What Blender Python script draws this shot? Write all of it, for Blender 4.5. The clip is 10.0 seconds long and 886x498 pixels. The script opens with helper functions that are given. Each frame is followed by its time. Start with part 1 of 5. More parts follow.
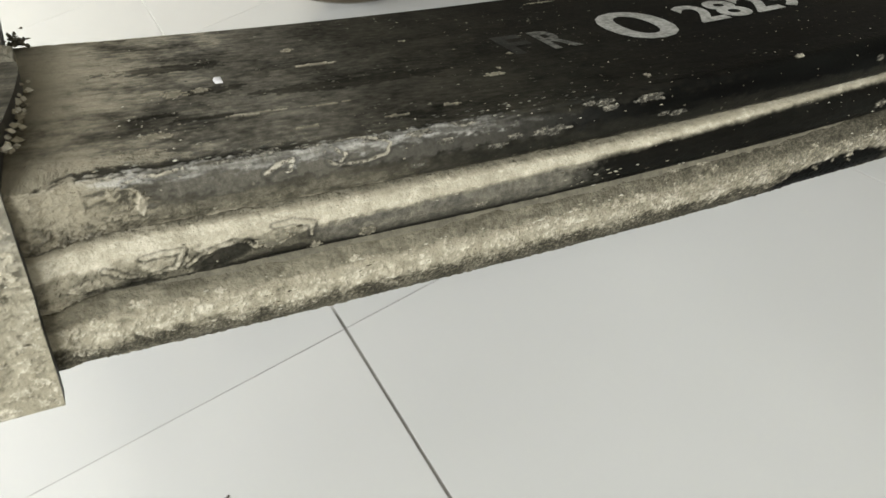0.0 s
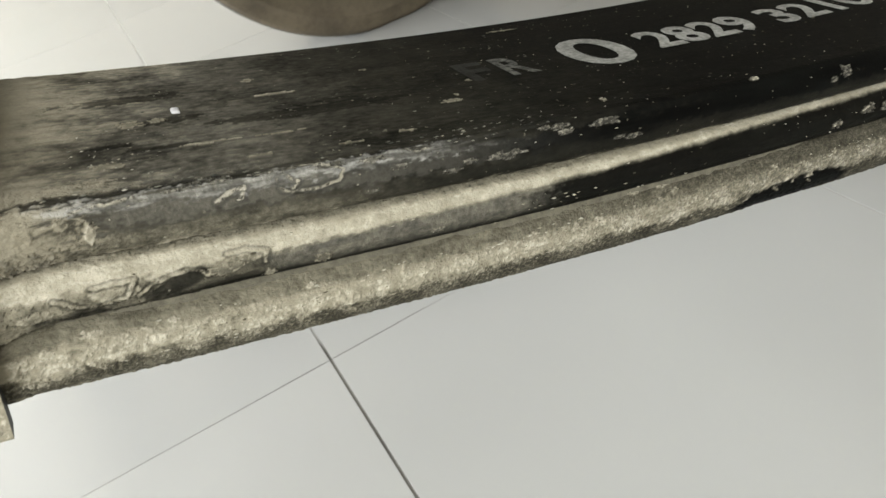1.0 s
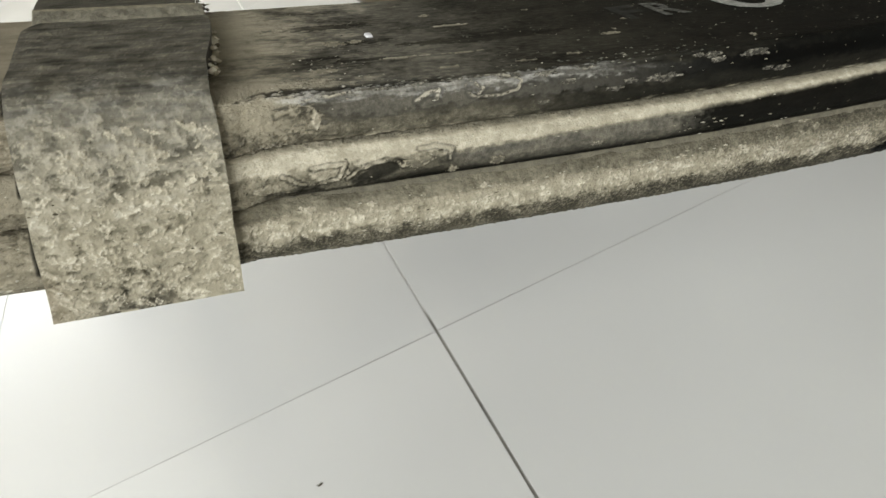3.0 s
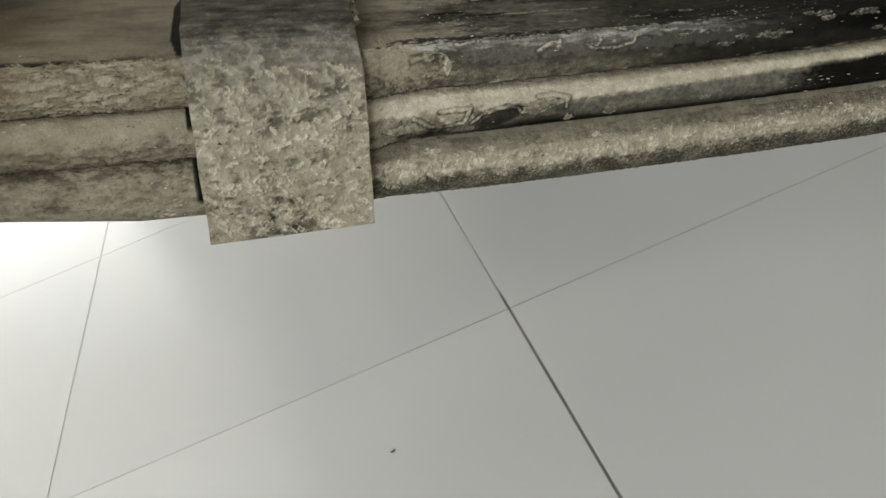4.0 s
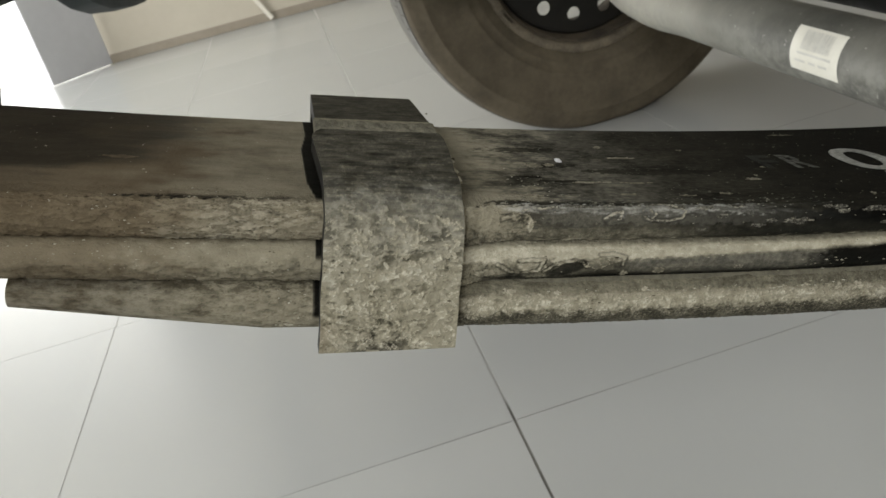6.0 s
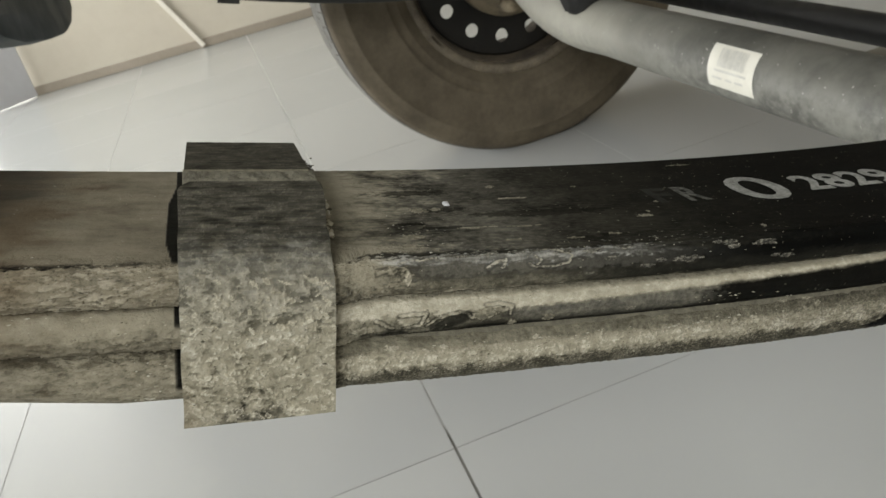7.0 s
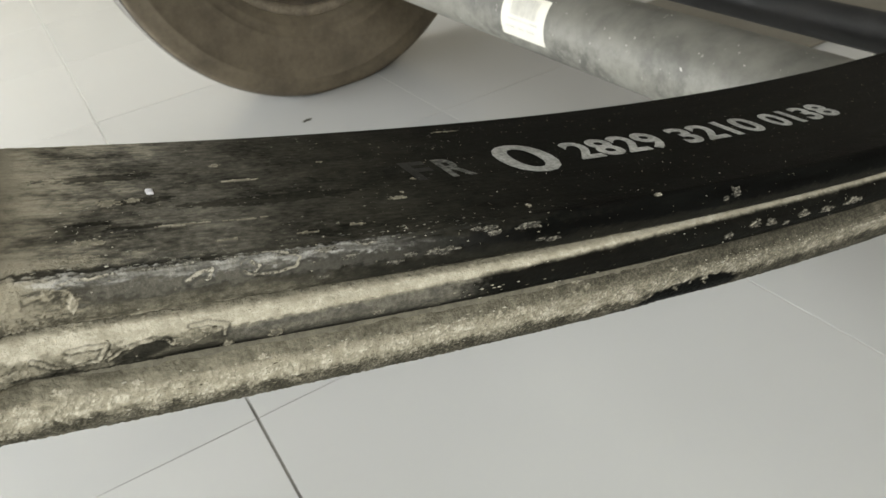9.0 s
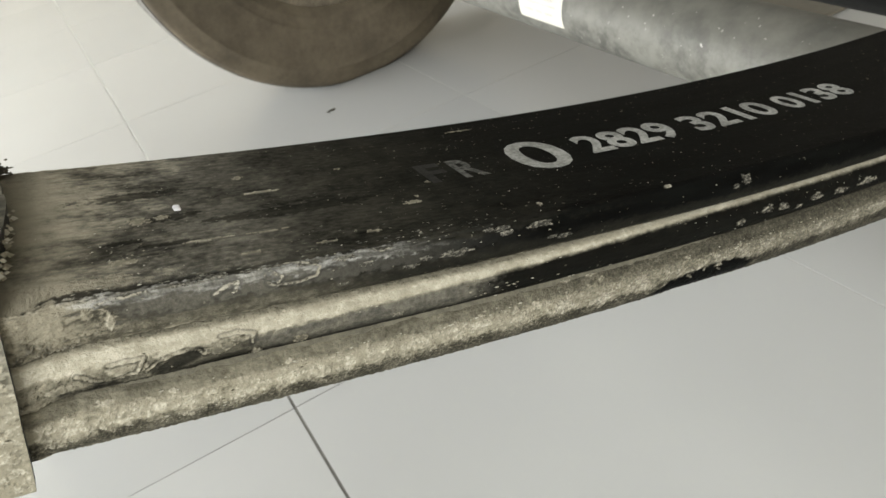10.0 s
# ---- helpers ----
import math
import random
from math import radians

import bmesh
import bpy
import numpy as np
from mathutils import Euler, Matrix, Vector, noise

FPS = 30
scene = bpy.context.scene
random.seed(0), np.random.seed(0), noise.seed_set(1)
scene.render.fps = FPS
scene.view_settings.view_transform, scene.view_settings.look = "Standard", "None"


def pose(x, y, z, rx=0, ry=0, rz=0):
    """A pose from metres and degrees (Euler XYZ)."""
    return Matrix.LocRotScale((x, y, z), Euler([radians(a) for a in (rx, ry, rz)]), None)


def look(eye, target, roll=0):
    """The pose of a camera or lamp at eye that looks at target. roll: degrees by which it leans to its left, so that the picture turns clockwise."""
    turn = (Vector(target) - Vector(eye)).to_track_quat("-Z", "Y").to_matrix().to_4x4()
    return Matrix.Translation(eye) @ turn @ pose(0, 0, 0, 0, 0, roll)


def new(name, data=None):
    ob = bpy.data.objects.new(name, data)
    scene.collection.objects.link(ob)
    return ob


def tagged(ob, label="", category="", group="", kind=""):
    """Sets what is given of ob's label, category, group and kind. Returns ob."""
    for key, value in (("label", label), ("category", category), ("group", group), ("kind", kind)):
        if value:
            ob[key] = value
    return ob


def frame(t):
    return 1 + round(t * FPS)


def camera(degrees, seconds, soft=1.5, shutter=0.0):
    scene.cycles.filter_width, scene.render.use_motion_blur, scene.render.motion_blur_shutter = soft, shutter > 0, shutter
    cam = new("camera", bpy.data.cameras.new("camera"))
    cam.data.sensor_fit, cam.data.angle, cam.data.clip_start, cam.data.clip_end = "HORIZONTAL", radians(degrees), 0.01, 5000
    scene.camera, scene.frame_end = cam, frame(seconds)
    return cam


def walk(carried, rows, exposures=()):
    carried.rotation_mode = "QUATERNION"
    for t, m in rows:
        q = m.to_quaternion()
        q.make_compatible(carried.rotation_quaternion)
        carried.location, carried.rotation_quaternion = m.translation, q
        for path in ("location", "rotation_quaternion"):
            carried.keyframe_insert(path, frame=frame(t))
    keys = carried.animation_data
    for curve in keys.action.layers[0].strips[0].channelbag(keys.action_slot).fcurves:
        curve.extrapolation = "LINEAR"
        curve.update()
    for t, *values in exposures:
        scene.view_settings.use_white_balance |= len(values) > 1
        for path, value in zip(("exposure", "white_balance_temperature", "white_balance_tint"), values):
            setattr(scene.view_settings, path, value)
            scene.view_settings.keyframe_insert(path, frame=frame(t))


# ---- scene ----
# ---------------------------------------------------------------- camera
cam = camera(59.39, 10.0)
PATH = [
    (0, (-0.05698, -0.69795, 0.60476), (0.1603, 0.06, -0.0103), -17.55),
    (0.5, (-0.05326, -0.70118, 0.60437), (0.1743, 0.0619, -0.0006), -17.80),
    (1, (-0.05134, -0.70164, 0.60241), (0.1939, 0.0684, 0.0133), -17.54),
    (1.5, (-0.05284, -0.70456, 0.60096), (0.1948, 0.0672, 0.0152), -17.18),
    (2, (-0.05342, -0.70603, 0.60002), (0.1899, 0.0671, 0.0143), -17.46),
    (2.5, (-0.06127, -0.7077, 0.59221), (0.1673, 0.0574, -0.0097), -16.06),
    (3, (-0.07871, -0.72234, 0.60284), (0.0565, 0.0934, 0.0405), -19.60),
    (3.2, (-0.08115, -0.72781, 0.60324), (0.0113, 0.0996, 0.0493), -21.15),
    (4.3, (-0.11085, -0.74224, 0.60796), (-0.0868, 0.0952, 0.0619), -19.85),
    (4.5, (-0.12132, -0.7493, 0.61086), (-0.1174, 0.1015, 0.0854), -18.73),
    (5, (-0.1241, -0.75875, 0.62418), (-0.0878, 0.1237, 0.1553), -16.37),
    (5.2, (-0.12484, -0.76082, 0.62837), (-0.0919, 0.1248, 0.1651), -16.38),
    (6.3, (-0.10937, -0.75601, 0.63592), (0.0081, 0.1381, 0.2037), -13.78),
    (6.5, (-0.10666, -0.75573, 0.63663), (0.0197, 0.1403, 0.211), -13.91),
    (7, (-0.09196, -0.74777, 0.6335), (0.0738, 0.1358, 0.1955), -14.77),
    (7.5, (-0.08309, -0.74383, 0.63323), (0.1139, 0.134, 0.1967), -15.09),
    (8, (-0.07278, -0.73721, 0.62849), (0.1697, 0.1211, 0.1763), -14.34),
    (8.5, (-0.06307, -0.7238, 0.62391), (0.2318, 0.0847, 0.1146), -12.65),
    (9, (-0.05651, -0.71727, 0.62089), (0.2935, 0.0469, 0.0791), -10.20),
    (9.5, (-0.05273, -0.71746, 0.62576), (0.2805, 0.0419, 0.0668), -12.51),
    (10, (-0.05349, -0.72336, 0.6289), (0.2535, 0.0505, 0.0749), -14.15),
]
walk(cam, [(t, look(eye, target, roll)) for t, eye, target, roll in PATH],
     exposures=[(0.0, -0.03), (1.5, -0.13), (2.5, -0.13), (3.0, -0.24), (4.5, -1.0), (5.0, -1.1), (6.5, -0.79), (7.0, -0.72), (7.5, -0.63), (8.0, -0.62), (8.5, -0.44), (9.0, -0.2), (10.0, -0.15)])
# a phone held close to the spring: the background falls slightly out of focus
cam.data.dof.use_dof = True
cam.data.dof.focus_distance = 0.215
cam.data.dof.aperture_fstop = 52.0

# ---------------------------------------------------------------- light
world = bpy.data.worlds.new("showroom_daylight")
scene.world = world
world.use_nodes = True
wn = world.node_tree
sky = wn.nodes.new("ShaderNodeTexSky")
sky.sky_type, sky.sun_disc = "NISHITA", False
sky.sun_elevation, sky.sun_rotation = radians(45), radians(290)
wn.links.new(sky.outputs[0], wn.nodes["Background"].inputs[0])
wn.nodes["Background"].inputs[1].default_value = 0.10


def area_lamp(name, eye, target, width, height, watts, colour):
    data = bpy.data.lights.new(name, "AREA")
    data.shape, data.size, data.size_y = "RECTANGLE", width, height
    data.energy, data.color = watts, colour
    ob = new(name, data)
    ob.matrix_world = look(eye, target)
    return ob


# unseen west lamp, added to brighten the floor behind
area_lamp("fill_west", (-4.3, 2.0, 1.5), (0.0, 2.0, 0.7), 3.4, 2.6, 610, (0.985, 1.0, 0.985))
# unseen south lamp, added so that the near faces get light
area_lamp("fill_south", (-1.6, -3.3, 2.45), (-0.1, -0.4, 0.5), 1.8, 1.5, 188, (0.985, 1.0, 0.965))
area_lamp("daylight_north", (-2.45, 4.25, 0.85), (-1.0, 0.5, 0.0), 1.9, 1.3, 26, (0.99, 0.99, 0.985))


# ---------------------------------------------------------------- material helpers
class Nodes:
    """Short hand for building a procedural material."""

    def __init__(self, name, rough=0.6, metal=0.0):
        self.mat = bpy.data.materials.new(name)
        self.mat.use_nodes = True
        self.t = self.mat.node_tree
        self.bsdf = self.t.nodes["Principled BSDF"]
        self.bsdf.inputs["Roughness"].default_value = rough
        self.bsdf.inputs["Metallic"].default_value = metal

    def put(self, socket, value):
        if isinstance(value, bpy.types.NodeSocket):
            self.t.links.new(value, socket)
        elif isinstance(value, (tuple, list)) and len(value) == 3 and socket.type == "RGBA":
            socket.default_value = (*value, 1.0)
        else:
            socket.default_value = value

    def math(self, op, a, b=0.0, clamp=False):
        n = self.t.nodes.new("ShaderNodeMath")
        n.operation, n.use_clamp = op, clamp
        self.put(n.inputs[0], a), self.put(n.inputs[1], b)
        return n.outputs[0]

    def add(self, a, b):
        return self.math("ADD", a, b)

    def mul(self, a, b):
        return self.math("MULTIPLY", a, b)

    def top(self, a, b):
        return self.math("MAXIMUM", a, b)

    def step(self, v, lo, hi, a=0.0, b=1.0):
        """Smooth step of v from lo to hi, giving a to b."""
        n = self.t.nodes.new("ShaderNodeMapRange")
        n.interpolation_type = "SMOOTHSTEP"
        for k, x in enumerate((v, lo, hi, a, b)):
            self.put(n.inputs[k], x)
        return n.outputs[0]

    def coords(self, kind="Object"):
        return self.t.nodes.new("ShaderNodeTexCoord").outputs[kind]

    def split(self, v):
        n = self.t.nodes.new("ShaderNodeSeparateXYZ")
        self.put(n.inputs[0], v)
        return n.outputs

    def scaled(self, v, x, y, z=1.0):
        n = self.t.nodes.new("ShaderNodeMapping")
        self.put(n.inputs[0], v)
        n.inputs["Scale"].default_value = (x, y, z)
        return n.outputs[0]

    def noise(self, v, scale, detail=4.0, rough=0.6):
        n = self.t.nodes.new("ShaderNodeTexNoise")
        self.put(n.inputs["Vector"], v)
        n.inputs["Scale"].default_value, n.inputs["Detail"].default_value = scale, detail
        n.inputs["Roughness"].default_value = rough
        return n.outputs[0]

    def random(self):
        return self.t.nodes.new("ShaderNodeObjectInfo").outputs["Random"]

    def mix(self, f, a, b):
        n = self.t.nodes.new("ShaderNodeMix")
        n.data_type = "RGBA"
        self.put(n.inputs[0], f), self.put(n.inputs[6], a), self.put(n.inputs[7], b)
        return n.outputs[2]

    def colour(self, c):
        self.put(self.bsdf.inputs["Base Color"], c)
        return self

    def rough(self, r):
        self.put(self.bsdf.inputs["Roughness"], r)
        return self

    def bump(self, height, distance, strength=1.0):
        n = self.t.nodes.new("ShaderNodeBump")
        self.put(n.inputs["Height"], height)
        n.inputs["Distance"].default_value, n.inputs["Strength"].default_value = distance, strength
        last = self.bsdf.inputs["Normal"]
        if last.is_linked:
            self.t.links.new(last.links[0].from_socket, n.inputs["Normal"])
        self.t.links.new(n.outputs[0], last)
        return self


DUST, PALE, MUD, BLACK = (0.33, 0.306, 0.236), (0.51, 0.476, 0.376), (0.14, 0.126, 0.092), (0.0024, 0.0024, 0.0022)


def leaf_material():
    """Black-painted spring steel under dried mud. Each leaf carries how much dust lies where, how pale, how grey and
    how brown it is, with some sheen and shade put into these.
    """
    m = Nodes("leaf_steel")
    uv = m.coords("UV")

    def held(name):
        n = m.t.nodes.new("ShaderNodeAttribute")
        n.attribute_name = name
        return n.outputs["Fac"]

    dust, tone, grey, brown, crust = held("dust"), held("tone"), held("grey"), held("brown"), held("crust")
    streak = m.noise(m.scaled(uv, 25, 160), 1.0, 6, 0.62)
    grain, sand = m.noise(uv, 700, 4, 0.62), m.noise(uv, 1700, 3, 0.6)
    cloud = m.noise(m.scaled(uv, 1, 1.5), 230, 5, 0.62)
    broken = m.step(m.add(dust, m.mul(m.mul(m.add(m.add(m.mul(grain, 0.65), m.mul(sand, 0.35)), -0.5), 0.8), crust)), 0.25, 0.75)
    cover = m.add(m.mul(dust, 0.72), m.mul(broken, 0.28))
    cover = m.mul(cover, m.step(dust, 0.0, 0.03))
    specks = m.mul(m.step(m.noise(uv, 560, 2, 0.5), 0.690, 0.715), m.step(m.noise(uv, 45, 2), 0.38, 0.60, 0.06, 0.5))
    cover = m.math("MINIMUM", m.top(cover, specks), 1.0)
    steel = m.mix(m.step(streak, 0.35, 0.75), BLACK, (0.0052, 0.0057, 0.0050))
    pale = m.add(tone, m.mul(m.add(m.mul(m.add(cloud, -0.5), 0.50), m.mul(m.add(grain, -0.5), 0.40)), crust))
    earth = m.mix(m.step(pale, 0.0, 0.5), (0.100, 0.092, 0.067), (0.314, 0.290, 0.222))
    earth = m.mix(m.step(pale, 0.5, 1.1), earth, (0.565, 0.53, 0.437))
    earth = m.mix(brown, earth, (0.150, 0.112, 0.070))
    c = m.mix(cover, steel, earth)
    c = m.mix(m.mul(grey, m.step(m.add(m.mul(grain, 0.6), m.mul(sand, 0.4)), 0.34, 0.60, 0.45, 1.0)), c, (0.43, 0.425, 0.40))
    m.colour(c)
    m.rough(m.add(m.step(cover, 0, 0.8, 0.48, 0.90), m.mul(m.add(grain, -0.5), 0.15)))
    m.put(m.bsdf.inputs["Specular IOR Level"], m.add(m.step(cover, 0.0, 0.5, 0.02, 0.07), m.mul(grey, 0.4)))
    m.bump(m.mul(m.add(m.mul(cloud, 0.5), m.add(m.mul(grain, 0.35), m.mul(sand, 0.2))), m.mul(m.add(m.mul(cover, 0.85), 0.15), crust)), 0.0013, 1.0)
    return m.mat


def plain(name, colour, vary, scale, rough=0.6, metal=0.0, relief=0.0, gloss=0.5):
    m = Nodes(name, rough, metal)
    m.bsdf.inputs["Specular IOR Level"].default_value = gloss
    v = m.coords("Object")
    a, b = m.noise(v, scale, 5, 0.6), m.noise(v, scale * 9, 3)
    k = m.add(m.mul(a, 0.7), m.mul(b, 0.3))
    m.colour(m.mix(m.step(k, 0.3, 0.7), colour, vary))
    m.rough(m.step(a, 0.3, 0.7, rough - 0.08, min(rough + 0.1, 1.0)))
    if relief:
        m.bump(k, relief, 0.7)
    return m.mat


def daylight_outside():
    """Sunlit yard outside the doorway, far too bright to make out."""
    m = Nodes("sunlit_outdoors", 1.0)
    v = m.coords("Object")
    c = m.mix(m.step(m.noise(v, 1.6, 2), 0.35, 0.65), (1.0, 0.95, 0.86), (0.98, 1.0, 1.0))
    m.colour(c)
    m.put(m.bsdf.inputs["Emission Color"], c)
    m.bsdf.inputs["Emission Strength"].default_value = 2.0
    return m.mat


def paint_mark(name, full, worn):
    """Worn white stencil paint: bare black shows through."""
    m = Nodes(name, 0.7)
    v = m.coords("Object")
    wear = m.step(m.add(m.mul(m.noise(v, 700, 4, 0.7), 0.6), m.mul(m.noise(v, 90, 3), 0.4)), 0.36, 0.62)
    m.colour(m.mix(wear, full, worn))
    m.bsdf.inputs["Specular IOR Level"].default_value = 0.2
    return m.mat


def grout_material():
    """Grey grout, one joint of it dirtier than the rest."""
    m = Nodes("grout", 0.9)
    v = m.coords("Object")
    x, y, z = m.split(v)
    n = m.noise(v, 9, 4)
    clean = m.mix(m.step(n, 0.3, 0.7), (0.30, 0.296, 0.282), (0.37, 0.365, 0.347))
    clean = m.mix(m.step(y, 0.0, 0.9), clean, (0.43, 0.425, 0.405))     # paler towards the wall: overexposure that hides the far joints, put into the colour
    dirty = m.mix(m.step(n, 0.3, 0.7), (0.075, 0.071, 0.062), (0.145, 0.138, 0.122))
    m.colour(m.mix(m.top(m.step(m.math("ABSOLUTE", x), 0.05, 0.2), m.step(y, 0.015, 0.06)), dirty, clean))
    return m.mat


def crumb_material(name="mud_crumbs", dull=False):
    """Loose grains of dried mud, each of its own tone."""
    m = Nodes(name, 0.95)
    own = m.t.nodes.new("ShaderNodeNewGeometry").outputs["Random Per Island"]
    if dull:
        m.colour(m.mix(own, (0.030, 0.031, 0.025), (0.20, 0.198, 0.162)))
        return m.mat
    c = m.mix(m.step(own, 0.02, 0.35), (0.075, 0.066, 0.048), DUST)
    m.colour(m.mix(m.step(own, 0.35, 0.95), c, (0.52, 0.500, 0.425)))
    m.bsdf.inputs["Specular IOR Level"].default_value = 0.2
    return m.mat


MAT = {
    "leaf": leaf_material(),
    "mark": paint_mark("stencil_paint", (0.33, 0.33, 0.31), (0.16, 0.16, 0.15)),
    "faded": paint_mark("faded_stencil_paint", (0.12, 0.12, 0.108), (0.014, 0.014, 0.013)),
    "ghost": paint_mark("worn_off_stencil_paint", (0.028, 0.028, 0.025), (0.008, 0.008, 0.007)),
    "black": plain("black_steel", (0.006, 0.006, 0.006), (0.014, 0.0135, 0.013), 30, 0.55, 0.0, 0.0004),
    "grout": grout_material(),
    "wall": plain("beige_wall", (0.43, 0.385, 0.31), (0.47, 0.43, 0.35), 2.0, 0.7),
    "white": plain("white_paint", (0.74, 0.74, 0.73), (0.8, 0.8, 0.79), 3.0, 0.55),
    "pale": plain("grey_door_panel", (0.50, 0.50, 0.52), (0.56, 0.56, 0.58), 3.0, 0.5),
    "rubber": plain("dusty_tyre_rubber", (0.150, 0.122, 0.082), (0.085, 0.070, 0.049), 9, 0.85, 0.0, 0.0015),
    "tread": plain("grey_tread_rubber", (0.20, 0.192, 0.175), (0.13, 0.124, 0.112), 14, 0.85, 0.0, 0.0015),
    "rim": plain("dark_rim", (0.006, 0.0056, 0.005), (0.016, 0.014, 0.011), 12, 0.5, 0.2),
    "rimlip": plain("dusty_rim_lip", (0.24, 0.20, 0.145), (0.09, 0.075, 0.055), 22, 0.6),
    "rimdust": plain("dust_in_rim_well", (0.115, 0.092, 0.065), (0.036, 0.029, 0.022), 16, 0.75),
    "cast": plain("dusty_casting", (0.33, 0.27, 0.18), (0.16, 0.13, 0.09), 20, 0.8, 0.0, 0.002),
    "teal": plain("dark_teal_plastic", (0.0035, 0.010, 0.011), (0.006, 0.014, 0.016), 6, 0.55, gloss=0.12),
    "foot_shade": plain("wall_foot_shade", (0.23, 0.195, 0.15), (0.28, 0.24, 0.19), 5, 0.5),
    "cream": plain("cream_strip_paint", (0.60, 0.56, 0.48), (0.66, 0.62, 0.54), 6, 0.6),
    "outside": daylight_outside(),
    "paper": plain("label_paper", (0.66, 0.64, 0.57), (0.60, 0.58, 0.51), 30, 0.6),
    "ink": plain("label_ink", (0.42, 0.41, 0.38), (0.56, 0.55, 0.51), 200, 0.6),
    "mat": plain("dull_brown", (0.13, 0.118, 0.092), (0.17, 0.155, 0.125), 8, 0.9),
    "packed": plain("packed_mud", (0.19, 0.172, 0.125), (0.10, 0.091, 0.066), 420, 0.95, 0.0, 0.0008),
    "groove": plain("dust_in_groove", (0.165, 0.152, 0.114), (0.085, 0.079, 0.060), 330, 0.95, 0.0, 0.0008),
    "crumb": crumb_material(),
    "dull": crumb_material("dirt_grains", True),
    "darkdirt": plain("dark_dirt", (0.05, 0.045, 0.033), (0.10, 0.088, 0.064), 400, 0.95),
    "ceiling": plain("ceiling_paint", (0.70, 0.70, 0.69), (0.75, 0.75, 0.74), 2.0, 0.8),
}


def axle_material():
    """Grey-black painted tube under a veil of dust, greyer along its lower side, with pale specks."""
    m = Nodes("axle_paint", 0.55)
    v = m.coords("Object")
    x, y, z = m.split(v)
    a, b, s = m.noise(v, 11, 5), m.noise(v, 60, 5, 0.7), m.noise(v, 130, 2)
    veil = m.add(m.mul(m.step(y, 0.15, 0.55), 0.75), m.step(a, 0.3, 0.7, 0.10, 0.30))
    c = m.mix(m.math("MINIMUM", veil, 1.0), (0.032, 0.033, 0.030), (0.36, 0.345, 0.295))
    below = m.step(z, 0.300, 0.345, 0.85, 0.15)      # grey mottling, denser towards the lower half
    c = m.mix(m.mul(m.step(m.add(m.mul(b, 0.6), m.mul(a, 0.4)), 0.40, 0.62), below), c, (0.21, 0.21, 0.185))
    c = m.mix(m.mul(m.step(s, 0.70, 0.74), 0.8), c, (0.42, 0.41, 0.38))
    m.colour(c)
    m.bump(b, 0.0015, 0.5)
    return m.mat


def tile_material():
    m = Nodes("floor_tile_glaze", 0.22)
    v = m.coords("Object")
    a, b = m.noise(v, 2.2, 4), m.noise(v, 45, 4, 0.6)
    tone = m.add(m.mul(m.random(), 0.5), m.mul(a, 0.5))
    m.colour(m.mix(m.step(tone, 0.2, 0.8), (0.395, 0.399, 0.388), (0.420, 0.422, 0.408)))
    m.rough(m.step(m.add(m.mul(a, 0.6), m.mul(b, 0.4)), 0.2, 0.8, 0.19, 0.22))
    m.bump(a, 0.0003, 0.1)
    return m.mat


MAT["axle"], MAT["tile"] = axle_material(), tile_material()


# ---------------------------------------------------------------- mesh helpers
def part(name, bm, material, parent=None, label="", smooth=True):
    """Links a bmesh as one mesh object, under a thing or part."""
    bmesh.ops.recalc_face_normals(bm, faces=bm.faces)
    data = bpy.data.meshes.new(name)
    bm.to_mesh(data)
    bm.free()
    for p in data.polygons:
        p.use_smooth = smooth
    data.materials.append(MAT[material])
    ob = new(name, data)
    if parent is not None:
        ob.parent = parent
        ob.matrix_parent_inverse = parent.matrix_world.inverted()
    if label:
        ob["label"] = label
    return ob


def base(name, x, y, z):
    ob = new(name)
    ob.matrix_world = pose(x, y, z)
    bpy.context.view_layer.update()
    return ob


def box(bm, x0, x1, y0, y1, z0, z1, bevel=0.0, segments=2):
    made = bmesh.ops.create_cube(bm, size=1.0)["verts"]
    for v in made:
        v.co = Vector((x0 if v.co.x < 0 else x1, y0 if v.co.y < 0 else y1, z0 if v.co.z < 0 else z1))
    if bevel:
        edges = list({e for v in made for e in v.link_edges})
        bmesh.ops.bevel(bm, geom=edges, offset=bevel, segments=segments, affect="EDGES", profile=0.5)
    return bm


def lathe(bm, profile, centre, segments=72, closed=True):
    """Turns (radius, y) points about the y axis through centre."""
    cx, cy, cz = centre
    rings = []
    for k in range(segments):
        a = 2 * math.pi * k / segments
        rings.append([bm.verts.new((cx + r * math.sin(a), cy + y, cz - r * math.cos(a))) for r, y in profile])
    n = len(profile)
    for k in range(segments):
        a, b = rings[k], rings[(k + 1) % segments]
        for j in range(n if closed else n - 1):
            bm.faces.new((a[j], a[(j + 1) % n], b[(j + 1) % n], b[j]))
    return bm


def tube(bm, points, radii, sides=28):
    """A capped tube along points, with a radius at each."""
    rings = []
    for k, p in enumerate(points):
        a, b = Vector(points[max(k - 1, 0)]), Vector(points[min(k + 1, len(points) - 1)])
        d = (b - a).normalized()
        e = d.cross(Vector((0, 0, 1))).normalized()
        f = e.cross(d)
        rings.append([bm.verts.new(Vector(p) + radii[k] * (math.cos(t) * e + math.sin(t) * f))
                      for t in (2 * math.pi * j / sides for j in range(sides))])
    for a, b in zip(rings, rings[1:]):
        for j in range(sides):
            bm.faces.new((a[j], a[(j + 1) % sides], b[(j + 1) % sides], b[j]))
    bm.faces.new(rings[0]), bm.faces.new(rings[-1])
    return bm


# ---------------------------------------------------------------- the room
NORTH, SOUTH, WEST, EAST, HIGH = 4.02, -3.2, -4.2, 6.6, 3.4


